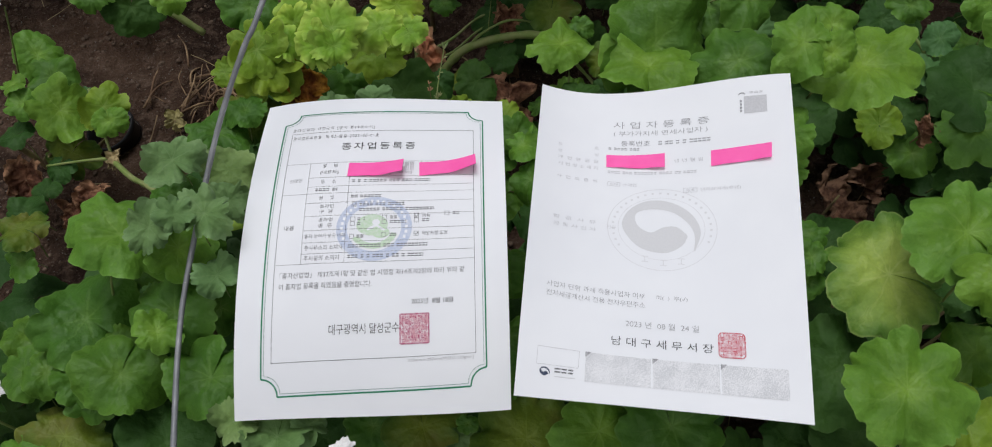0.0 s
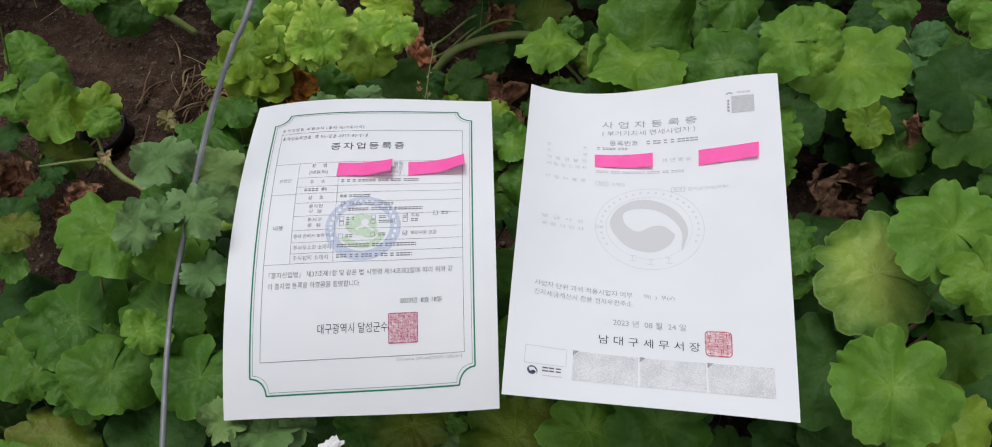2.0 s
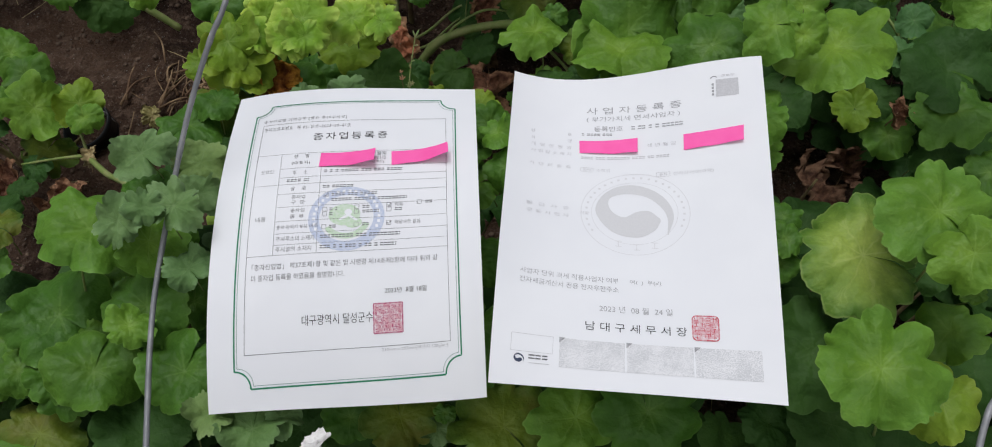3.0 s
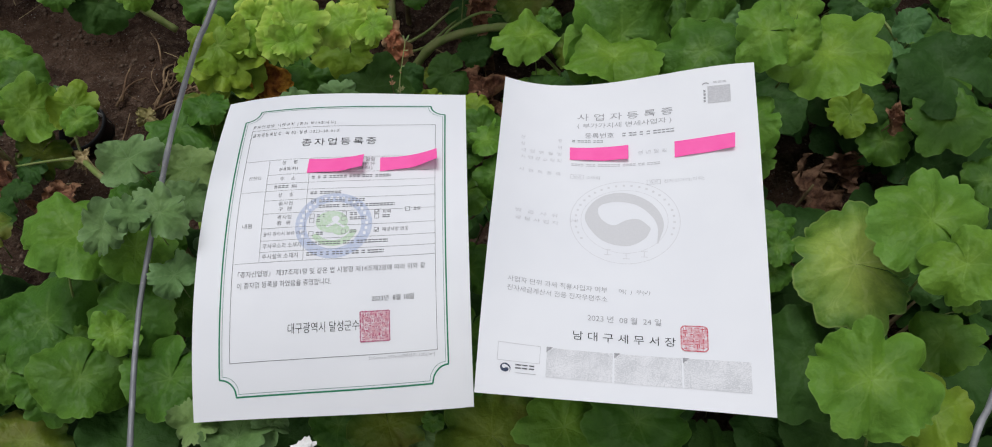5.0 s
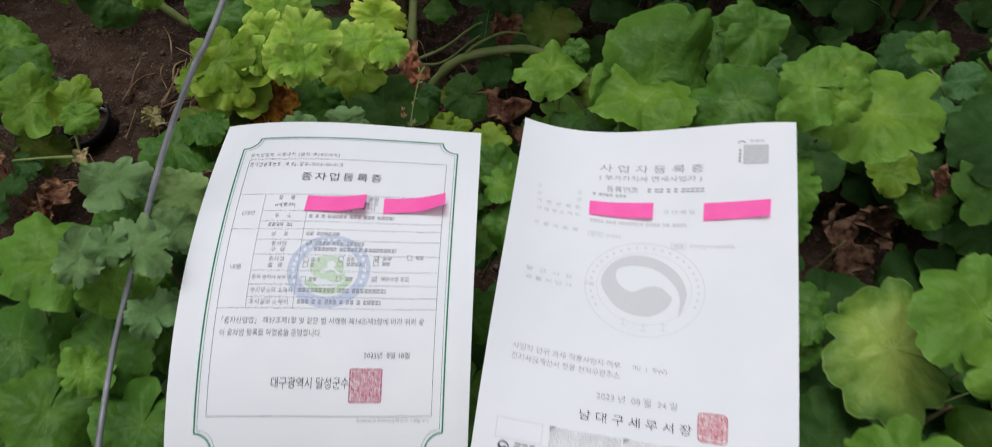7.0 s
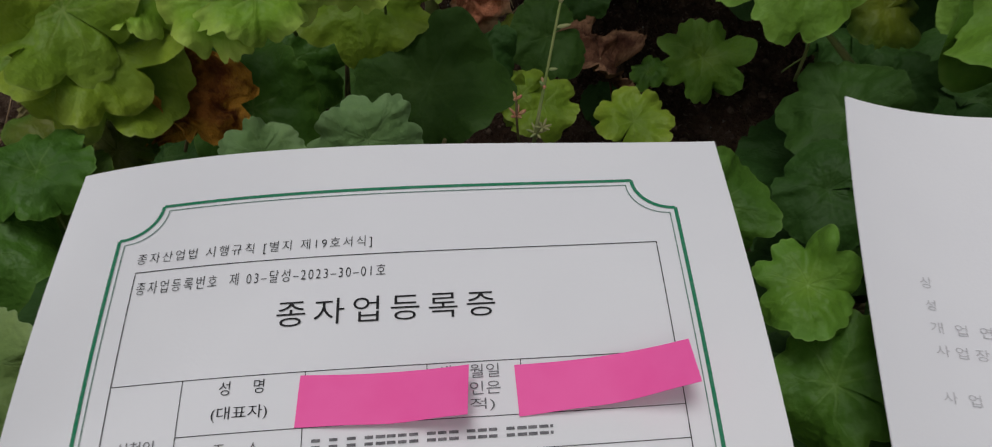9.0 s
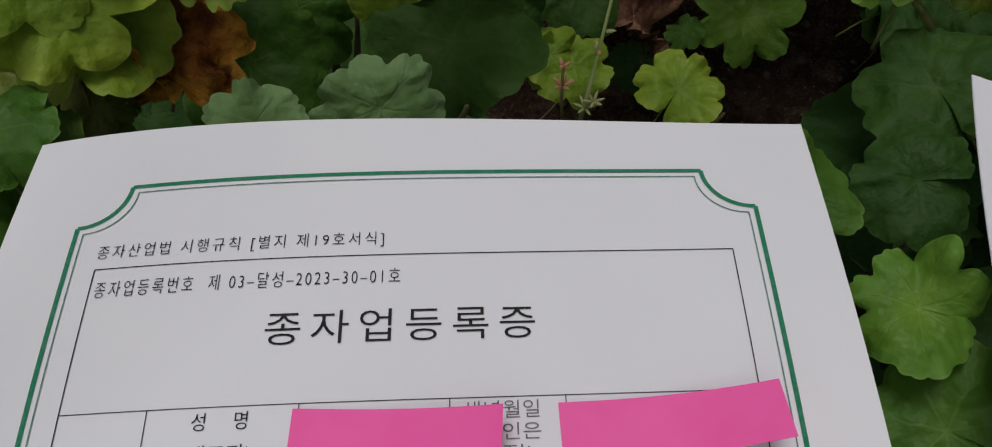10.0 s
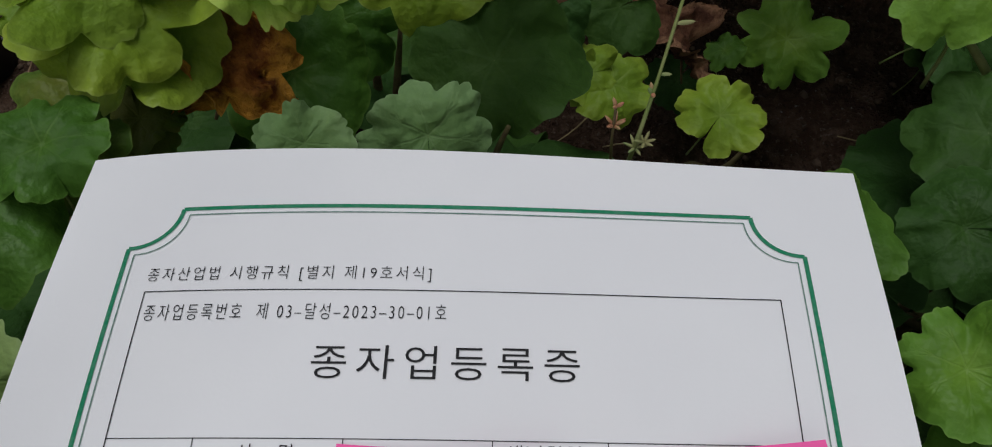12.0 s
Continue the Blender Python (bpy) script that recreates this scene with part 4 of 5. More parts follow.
leaf(back, fresh, (0.236, 0.605, 0.272), 0.049, 115, 5, -18)
leaf(back, fresh, (0.101, 0.731, 0.200), 0.015, 77, 32, 8)
leaf(back, olive, (0.121, 0.678, 0.200), 0.020, -163, -9, -29)
leaf(back, mature_shade, (0.218, 0.828, 0.120), 0.051, 53, 33, 9)
leaf(back, fresh, (0.226, 0.703, 0.250), 0.035, 72, 8, -7)
leaf(back, cool, (0.296, 0.744, 0.180), 0.023, 99, 23, -8)
leaf(back, fresh, (0.256, 0.686, 0.280), 0.034, 5, -12, 28)
leaf(back, mature_shade, (0.089, 0.622, 0.200), 0.028, 108, 2, -26)
leaf(back, mature_shade, (0.083, 0.630, 0.150), 0.032, 150, -1, -2)
leaf(back, mature_shade, (0.073, 0.583, 0.200), 0.023, 166, -7, -12)
leaf(back, light, (0.031, 0.514, 0.262), 0.017, 158, -12, -16)
leaf(back, fresh, (0.037, 0.486, 0.250), 0.022, 154, -18, -21)
leaf(back, mature_shade, (0.122, 0.643, 0.190), 0.019, 95, 17, -15)
leaf(back, fresh, (0.026, 0.580, 0.200), 0.025, 77, 24, 3)
leaf(back, light, (0.075, 0.678, 0.226), 0.035, 140, 4, 2)
leaf(right_back, light, (0.267, 0.527, 0.262), 0.029, -6, 9, 24)
leaf(right_back, light, (0.279, 0.521, 0.220), 0.023, -29, -8, 14)
leaf(right_back, mature_shade, (0.348, 0.639, 0.140), 0.030, -35, 14, -2)
leaf(right_back, light, (0.280, 0.585, 0.315), 0.033, 169, 1, -16)
leaf(right_back, light, (0.305, 0.576, 0.310), 0.022, -60, -22, 22)
leaf(right_back, light, (0.316, 0.617, 0.305), 0.028, 66, 22, 8)
leaf(right_back, broad, (0.351, 0.598, 0.272), 0.054, -60, -4, 6)
leaf(right_back, yellow, (0.434, 0.654, 0.120), 0.029, -82, -17, 6)
leaf(right_back, mature_shade, (0.458, 0.665, 0.120), 0.028, -53, 6, 12)
leaf(right_back, fresh, (0.472, 0.630, 0.100), 0.031, -104, -27, 2)
leaf(right_back, mature_shade, (0.531, 0.674, 0.155), 0.061, 140, 4, -8)
leaf(right_back, fresh, (0.522, 0.619, 0.150), 0.047, -80, -4, 6)
leaf(right_back, cool, (0.487, 0.697, 0.160), 0.023, 178, -12, -4)
leaf(right_back, cool, (0.514, 0.748, 0.160), 0.022, 146, 0, -23)
leaf(right_back, light, (0.492, 0.619, 0.300), 0.031, -104, -27, -0)
leaf(right_back, mature_shade, (0.528, 0.601, 0.090), 0.035, -31, -4, 18)
leaf(right_back, mature_shade, (0.456, 0.779, 0.160), 0.030, -38, -17, 24)
leaf(right_back, fresh, (0.413, 0.669, 0.280), 0.020, -92, -34, 8)
leaf(right, centre, (0.341, 0.401, 0.220), 0.057, 165, 2, -6)
leaf(right, broad, (0.379, 0.400, 0.285), 0.049, 120, 8, -4)
leaf(right, light, (0.382, 0.349, 0.303), 0.032, -78, -9, 21)
leaf(right, fresh, (0.406, 0.338, 0.196), 0.032, 64, 11, -25)
leaf(right, fresh, (0.404, 0.345, 0.250), 0.011, -95, -21, 11)
leaf(right, fresh, (0.282, 0.444, 0.220), 0.016, 53, 17, -1)
leaf(right, fresh, (0.278, 0.420, 0.220), 0.017, -2, 1, 17)
leaf(right, fresh, (0.277, 0.407, 0.200), 0.018, -42, -2, 15)
leaf(right, mature_shade, (0.338, 0.493, 0.130), 0.032, 119, 10, -12)
leaf(right, fresh, (0.553, 0.559, 0.120), 0.029, 23, 24, 7)
leaf(front_right, mature_shade, (0.296, 0.334, 0.170), 0.051, -173, -5, -11)
leaf(front_right, mature_shade, (0.333, 0.304, 0.080), 0.047, 170, 5, -12)
leaf(front_right, broad, (0.312, 0.283, 0.250), 0.051, 75, 10, -4)
leaf(front_right, yellow, (0.377, 0.274, 0.200), 0.032, -33, 7, 15)
leaf(front_right, mature_shade, (0.471, 0.342, 0.100), 0.040, 53, 13, -2)
leaf(front, silver_frill, (-0.207, 0.286, 0.200), 0.020, -132, -8, -14)
leaf(front, silver_frill, (-0.173, 0.276, 0.190), 0.028, -103, 0, -0)
leaf(front, silver_frill, (-0.149, 0.285, 0.190), 0.016, -18, -3, 1)
leaf(front, mature_shade, (-0.133, 0.310, 0.080), 0.040, 103, 14, 6)
leaf(front, mature_shade, (-0.155, 0.309, 0.100), 0.026, 125, 13, 5)
leaf(front, fresh, (-0.107, 0.311, 0.120), 0.026, -90, -20, -6)
leaf(front, olive, (-0.062, 0.306, 0.130), 0.035, -78, -5, -3)
leaf(front, silver_smooth, (-0.030, 0.298, 0.120), 0.017, 57, -1, 7)
leaf(front, olive, (0.028, 0.286, 0.150), 0.049, 135, 13, 3)
leaf(front, light, (0.087, 0.284, 0.170), 0.039, 134, 24, -5)
leaf(front, fresh, (0.146, 0.283, 0.180), 0.044, -70, -25, 15)
leaf(front, fresh, (0.010, 0.456, 0.140), 0.030, 100, 25, -2)
leaf(front, fresh, (0.011, 0.387, 0.140), 0.029, -104, -13, 1)
leaf(front, fresh, (0.013, 0.340, 0.160), 0.024, 56, 16, 11)
leaf(far_left, light, (-0.667, 0.878, -0.030), 0.019, 200, -5, 5)
leaf(far_left, light, (-0.651, 0.851, -0.040), 0.026, 230, -10, -8)
leaf(far_left, mature_shade, (-0.666, 0.820, -0.070), 0.030, 190, 0, 10)
leaf(far_left, mature_shade, (-0.605, 0.782, -0.100), 0.023, 250, -20, 5)
leaf(far_left, cool, (-0.603, 0.925, -0.100), 0.014, 60, 15, 0)
leaf(far_left, mature_shade, (-0.613, 0.747, -0.100), 0.019, 100, 10, 5)
leaf(far_left, mature_shade, (-0.616, 0.692, -0.080), 0.030, 140, 8, -10)
leaf(hedge_left, olive, (-0.490, 0.537, 0.110), 0.028, 160, 8, 8)
leaf(hedge_left, fresh, (-0.492, 0.509, 0.090), 0.020, 200, -6, -5)
leaf(hedge_left, fresh, (-0.438, 0.402, 0.130), 0.025, 175, 10, 6)
leaf(hedge_left, fresh, (-0.417, 0.356, 0.145), 0.028, -150, -4, -8)
leaf(hedge_left, fresh, (-0.332, 0.374, 0.165), 0.019, 70, 12, 5)
leaf(hedge_left, fresh, (-0.327, 0.443, 0.170), 0.018, -110, -8, 5)
leaf(hedge_left, light, (-0.412, 0.286, 0.120), 0.029, 100, 10, 0)
leaf(hedge_left, fresh, (-0.351, 0.329, 0.150), 0.023, -100, -10, -6)
leaf(right_back, fresh, (0.294, 0.645, 0.235), 0.024, 200, 0, -5)
leaf(right_back, light, (0.486, 0.659, 0.290), 0.028, -90, -20, 10)
leaf(right_back, mature_shade, (0.511, 0.658, 0.070), 0.031, -60, -10, 8)
leaf(right, mature_shade, (0.437, 0.429, 0.140), 0.025, -100, -15, 5)
leaf(front_right, mature_shade, (0.277, 0.311, 0.070), 0.029, 150, 5, -5)
leaf(front, fresh, (-0.022, 0.304, 0.140), 0.010, -80, -10, 0)
leaf(middle, fresh, (-0.062, 0.976, 0.020), 0.020, -90, -20, 5)
leaf(middle, mature_shade, (0.056, 0.920, 0.020), 0.018, -90, -25, 5)
leaf(middle, olive, (0.084, 0.913, 0.060), 0.036, -100, -30, 10)
# end of the crowns


def shade_leaves(plant, kinds, count, x0, x1, y0, y1, z0, z1, seed, keep=lambda x, y: True):
    """Leaves strewn inside a plant: its lower storey, or added high ones blocking light."""
    rng = random.Random(seed)
    made = 0
    while made < count:
        x, y = rng.uniform(x0, x1), rng.uniform(y0, y1)
        made += 1
        if not keep(x, y):
            continue
        z = rng.uniform(z0, z1)
        leaf(plant, kinds, (x, y, z), rng.uniform(0.026, 0.048), rng.uniform(0, 360), rng.gauss(-4, 16), rng.gauss(0, 16))


def not_bare(x, y):
    """Away from the strip of open soil and the gaps between the crowns."""
    if y > 0.62 and x < -0.32 + 0.2 * (0.75 - y):
        return False
    for gx, gy, r in ((-0.03, 0.88, 0.09), (0.02, 0.96, 0.13), (-0.08, 0.94, 0.08), (0.44, 0.66, 0.075), (0.40, 0.60, 0.045), (0.50, 0.66, 0.05), (0.485, 0.72, 0.075), (0.56, 0.75, 0.06), (0.285, 0.36, 0.05), (-0.05, 0.97, 0.13), (0.04, 0.90, 0.09), (0.50, 0.48, 0.03), (-0.03, 0.76, 0.065), (0.05, 0.72, 0.06), (0.12, 0.87, 0.075), (0.10, 0.80, 0.05), (0.085, 0.74, 0.045), (0.16, 0.93, 0.06), (0.16, 0.84, 0.05), (0.03, 0.80, 0.05)):
        if math.hypot(x - gx, y - gy) < r:
            return False
    return True


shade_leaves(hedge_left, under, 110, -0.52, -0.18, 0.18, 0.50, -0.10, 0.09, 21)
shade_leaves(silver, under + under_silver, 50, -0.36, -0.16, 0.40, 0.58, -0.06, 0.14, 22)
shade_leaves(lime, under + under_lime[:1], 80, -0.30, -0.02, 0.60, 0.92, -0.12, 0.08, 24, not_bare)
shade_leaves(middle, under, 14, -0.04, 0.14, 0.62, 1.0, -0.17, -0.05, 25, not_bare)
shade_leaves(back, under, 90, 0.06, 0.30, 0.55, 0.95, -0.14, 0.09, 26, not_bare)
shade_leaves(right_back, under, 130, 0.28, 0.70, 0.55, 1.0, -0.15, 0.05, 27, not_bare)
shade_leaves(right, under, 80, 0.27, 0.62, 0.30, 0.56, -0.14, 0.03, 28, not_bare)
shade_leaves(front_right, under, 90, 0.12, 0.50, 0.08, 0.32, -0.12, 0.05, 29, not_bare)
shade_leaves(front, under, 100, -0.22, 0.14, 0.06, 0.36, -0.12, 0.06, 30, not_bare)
# two lots of high leaves, added out of view to shade the gaps
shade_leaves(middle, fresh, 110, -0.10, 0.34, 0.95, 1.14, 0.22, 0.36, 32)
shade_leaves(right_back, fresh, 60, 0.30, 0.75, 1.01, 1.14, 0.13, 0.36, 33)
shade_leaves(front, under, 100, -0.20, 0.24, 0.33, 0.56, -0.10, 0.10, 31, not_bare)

# the bed goes on in added, unseen plants that block light; back ones raised
for k, (x, y, n) in enumerate(((-0.72, 0.36, 40), (-0.45, 0.02, 60), (-0.05, -0.08, 60), (0.38, 0.02, 60), (0.72, 0.30, 60), (0.78, 0.70, 60), (0.30, 1.15, 60), (0.66, 1.12, 50), (-0.12, 1.18, 40),
                               (-0.98, 0.15, 44), (-0.80, -0.25, 44), (-0.40, -0.38, 44), (0.0, -0.42, 44), (0.42, -0.36, 44), (0.82, -0.10, 44), (1.08, 0.30, 44), (1.12, 0.70, 44), (1.02, 1.10, 44), (0.62, 1.48, 44), (0.22, 1.50, 44), (-0.20, 1.52, 40), (-0.85, 1.70, 40), (-1.25, 1.35, 40), (-1.20, 0.75, 40),
                               (0.08, 1.22, 60), (-0.42, 1.42, 60), (-0.75, 1.36, 60), (0.48, 1.20, 60))):
    more = geranium("geranium", x, y, "added unseen green geranium with scalloped leaves, keeps light off the bed", 5, 0.14, 40 + k, 0.30 if y > 1.1 else 0.08)
    tall = 0.26 if y > 1.1 else 0.0
    shade_leaves(more, fresh if k % 3 else fresh + light, n // 2, x - 0.18, x + 0.18, y - 0.18 + tall / 3, y + 0.18, 0.02 + tall, 0.16 + tall, 50 + k)
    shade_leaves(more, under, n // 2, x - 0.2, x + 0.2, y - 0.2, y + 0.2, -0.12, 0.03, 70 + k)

# ---------------------------------------------------------------- wire hoops, stalks, litter


def hoop(points, radius, label):
    ob = thing("wire_hoop", points[0], label, "wire hoop", "wire hoops")
    bm = bmesh.new()
    tube(bm, [Vector(q) - Vector(points[0]) for q in points], [radius, radius], 12, 12, 0.12)
    part("wire", bm, WIRE, ob)
    return ob


hoop(((-0.21, -0.10, -0.30), (-0.212, -0.05, -0.02), (-0.222, 0.08, 0.20), (-0.239, 0.254, 0.232), (-0.243, 0.286, 0.235), (-0.248, 0.327, 0.238), (-0.249, 0.367, 0.247), (-0.244, 0.409, 0.264), (-0.237, 0.446, 0.283), (-0.226, 0.477, 0.310), (-0.216, 0.499, 0.331), (-0.205, 0.519, 0.351), (-0.194, 0.537, 0.369), (-0.181, 0.562, 0.386), (-0.135, 0.68, 0.46), (-0.07, 0.82, 0.53), (0.0, 1.0, 0.53), (0.05, 1.3, 0.35), (0.07, 1.5, -0.30)),
     0.0023, "thin grey weathered wire hoop arching over the bed")
hoop(((0.27, -0.06, -0.30), (0.28, -0.02, 0.0), (0.31, 0.12, 0.24), (0.343, 0.215, 0.30), (0.371, 0.256, 0.305), (0.45, 0.40, 0.33), (0.52, 0.60, 0.42), (0.60, 0.80, 0.50), (0.62, 1.20, 0.40), (0.62, 1.50, -0.30)),
     0.0023, "thin grey weathered wire hoop arching over the bed")


def stem(plant, points, radii, material, name="stem"):
    """A stem of the plant through the given places."""
    bm = bmesh.new()
    tube(bm, [Vector(q) - plant.location for q in points], radii, 9, 7, 0.3)
    return part(name, bm, material, plant)


# thick bent stems that show between the crowns
stem(middle, ((-0.075, 0.905, -0.10), (-0.070, 0.902, -0.05), (-0.030, 0.908, 0.0), (0.050, 0.901, 0.03), (0.11, 0.86, 0.05)), (0.0068, 0.0065, 0.006, 0.005), STEM_GREEN)
stem(middle, ((-0.028, 0.908, 0.003), (-0.01, 0.915, 0.02), (0.03, 0.93, 0.03), (0.08, 0.93, 0.02)), (0.0022, 0.0018, 0.0014), STEM_GREEN, "side_shoot")
stem(middle, ((-0.112, 1.02, -0.21), (-0.113, 1.03, -0.12), (-0.113, 1.09, -0.08), (-0.11, 1.18, -0.02)), (0.008, 0.0075, 0.007), STEM_GREEN)
stem(middle, ((-0.105, 1.02, -0.12), (-0.06, 1.03, -0.10), (-0.01, 1.05, -0.07), (0.04, 1.06, -0.08), (0.10, 1.05, -0.12)), (0.0026, 0.002, 0.0014), STEM_GREEN)
stem(middle, ((-0.10, 1.02, -0.13), (-0.06, 1.00, -0.10), (0.0, 1.03, -0.07), (0.06, 1.04, -0.09), (0.12, 1.02, -0.13)), (0.0022, 0.0018, 0.0013), STEM_GREEN)
stem(silver, ((-0.554, 0.813, -0.125), (-0.518, 0.774, -0.077), (-0.476, 0.729, -0.053), (-0.428, 0.687, -0.029), (-0.362, 0.633, -0.053)), (0.002, 0.004, 0.004, 0.0038), STEM_GREEN)
stem(silver, ((-0.524, 0.779, -0.074), (-0.566, 0.783, -0.083), (-0.626, 0.789, -0.101)), (0.0026, 0.002, 0.0016), STEM_GREEN, "side_shoot")
stem(silver, ((-0.520, 0.777, -0.077), (-0.542, 0.825, -0.065), (-0.566, 0.879, -0.041)), (0.0024, 0.002, 0.002), STEM_GREEN, "side_shoot")
stem(far_left, ((-0.56, 1.13, -0.09), (-0.52, 1.115, -0.11), (-0.473, 1.105, -0.15)), (0.0045, 0.006, 0.0055), STEM_GREEN, "cut_stem")
stem(far_left, ((-0.66, 0.86, -0.22), (-0.645, 0.85, -0.13), (-0.62, 0.84, -0.09)), (0.006, 0.005, 0.004), STEM_BROWN)
stem(back, ((0.085, 0.70, 0.19), (0.12, 0.675, 0.16), (0.16, 0.66, 0.10)), (0.0018, 0.0018, 0.002), STEM_GREEN, "leaf_stalk")
stem(right_back, ((0.48, 0.80, 0.14), (0.50, 0.77, 0.14), (0.52, 0.72, 0.12)), (0.0018, 0.002, 0.0022), STEM_GREEN, "leaf_stalk")


def dry_leaf(place, radius, turn, material, label, seed, curl=0.55):
    """A withered leaf: a lobed blade rolled in at its sides, sagging along its length and crumpled all over."""
    rng = random.Random(seed)
    ob = thing("withered_leaf", place, label, "withered leaf", "withered leaves")
    bm = bmesh.new()
    na, nr = 84, 13
    roll, sag, twist = rng.uniform(1.2, 2.1) * (0.5 + curl), rng.uniform(-0.7, 0.9), rng.uniform(-0.7, 0.7)
    long = rng.uniform(1.0, 1.35)
    mid = bm.verts.new((0, 0, 0))
    layer = bm.loops.layers.uv.new("UVMap")
    rows = []
    for i in range(na):
        a = 2 * math.pi * i / na
        edge = 0.56 + 0.36 * abs(math.sin(2.5 * a + seed)) ** 0.7 + 0.20 * noise.noise(Vector((math.cos(a) * 1.3, math.sin(a) * 1.3, seed))) + 0.14 * noise.noise(Vector((math.cos(a) * 5, math.sin(a) * 5, seed))) + 0.05 * abs(math.sin(10.5 * a))
        row = []
        for j in range(1, nr + 1):
            t = j / nr
            x, y = edge * t * math.cos(a), edge * t * math.sin(a) * long
            q = Vector((x * 1.9, y * 1.9, seed * 2.3))
            bend = roll * x * (1 + 0.5 * noise.noise(q * 0.7))
            px = math.sin(bend) / roll
            pz = (1 - math.cos(bend)) / roll - sag * y * y * 0.5
            pz += t * (0.40 * noise.noise(q) + 0.36 * noise.noise(q * 2.2) + 0.22 * noise.noise(q * 4.6)) + 0.05 * t * math.cos(7 * a)
            px += t * 0.22 * noise.noise(q * 1.6 + Vector((3, 8, 1)))
            w = twist * y
            row.append(bm.verts.new(Vector((px * math.cos(w) - pz * math.sin(w), y, px * math.sin(w) + pz * math.cos(w))) * radius))
        rows.append(row)
    for a, b in zip(rows, rows[1:] + rows[:1]):
        bm.faces.new((mid, a[0], b[0]))
        for j in range(nr - 1):
            fc = bm.faces.new((a[j], a[j + 1], b[j + 1], b[j]))
            for lp, k in zip(fc.loops, (1, 2, 2, 1)):
                lp[layer].uv = (0.0, (j + k) / nr)
    part("blade", bm, material, ob)
    bm = bmesh.new()
    tube(bm, [(0, 0, 0), (0.1 * radius, -radius * 0.5, -0.3 * radius), (0.05 * radius, -radius * 1.2, -0.9 * radius)], [0.0011, 0.001, 0.0009], 5, 4, 0.2)
    part("stalk", bm, TWIG, ob)
    ob.rotation_euler = [radians(a) for a in turn]
    return ob


BROWN, ORANGE = "crumpled dry brown leaf hanging among the stems", "orange-brown withered leaf with a curled edge"
dry_leaf((-0.198, 0.650, 0.200), 0.031, (35, -10, 60), DRY_ORANGE, ORANGE, 3)
dry_leaf((-0.205, 0.660, 0.180), 0.026, (50, 20, 10), DRY_ORANGE, ORANGE, 4)
dry_leaf((-0.071, 0.738, 0.158), 0.025, (60, 10, 30), DRY_PINK, "pinkish dry leaf curled under a green one", 5)
dry_leaf((0.027, 0.844, -0.030), 0.042, (38, 0, 80), DRY_RUST, BROWN, 6, 0.3)
dry_leaf((0.023, 0.982, -0.020), 0.036, (50, 10, 40), DRY_RUST, BROWN, 7)
dry_leaf((0.020, 1.030, -0.140), 0.034, (20, 10, 40), DRY_BROWN, BROWN, 8)
dry_leaf((0.455, 0.690, -0.090), 0.044, (20, 15, 20), DRY_BROWN, BROWN, 9)
dry_leaf((0.500, 0.715, -0.070), 0.036, (50, -10, 60), DRY_BROWN, BROWN, 10)
dry_leaf((0.530, 0.660, -0.090), 0.030, (20, 0, 160), DRY_BROWN, BROWN, 16)
dry_leaf((0.470, 0.632, 0.136), 0.019, (65, 0, 20), DRY_RUST, BROWN, 11)
dry_leaf((-0.661, 0.780, -0.120), 0.038, (50, 15, 10), DRY_RUST, BROWN, 12)
dry_leaf((-0.658, 0.757, -0.140), 0.027, (40, 0, -10), DRY_RUST, BROWN, 13)
dry_leaf((-0.567, 0.744, -0.130), 0.030, (35, 10, -40), DRY_RUST, BROWN, 14)
dry_leaf((-0.588, 0.726, -0.140), 0.027, (30, 10, 10), DRY_RUST, BROWN, 15)
dry_leaf((-0.516, 0.774, -0.071), 0.016, (30, 10, 0), DRY_STRAW, "small dried bracts at a stem's joint", 17)
dry_leaf((-0.485, 0.915, -0.150), 0.019, (50, 10, 10), DRY_PALE, "pale yellow fallen leaf on the soil", 18, 0.1)
dry_leaf((0.015, 0.250, 0.090), 0.020, (40, 0, 10), DRY_PINK, "pinkish dry leaf curled under a green one", 19)
dry_leaf((-0.075, 1.00, -0.17), 0.030, (20, 0, 10), DRY_BROWN, BROWN, 20)
dry_leaf((0.66, 0.70, -0.05), 0.030, (40, 0, 70), DRY_BROWN, BROWN, 21)
dry_leaf((-0.33, 0.90, -0.16), 0.028, (15, 0, 120), DRY_BROWN, "brown dry leaf lying on the soil", 22)
dry_leaf((-0.30, 0.98, -0.17), 0.026, (10, 10, 20), DRY_BROWN, "brown dry leaf lying on the soil", 23)


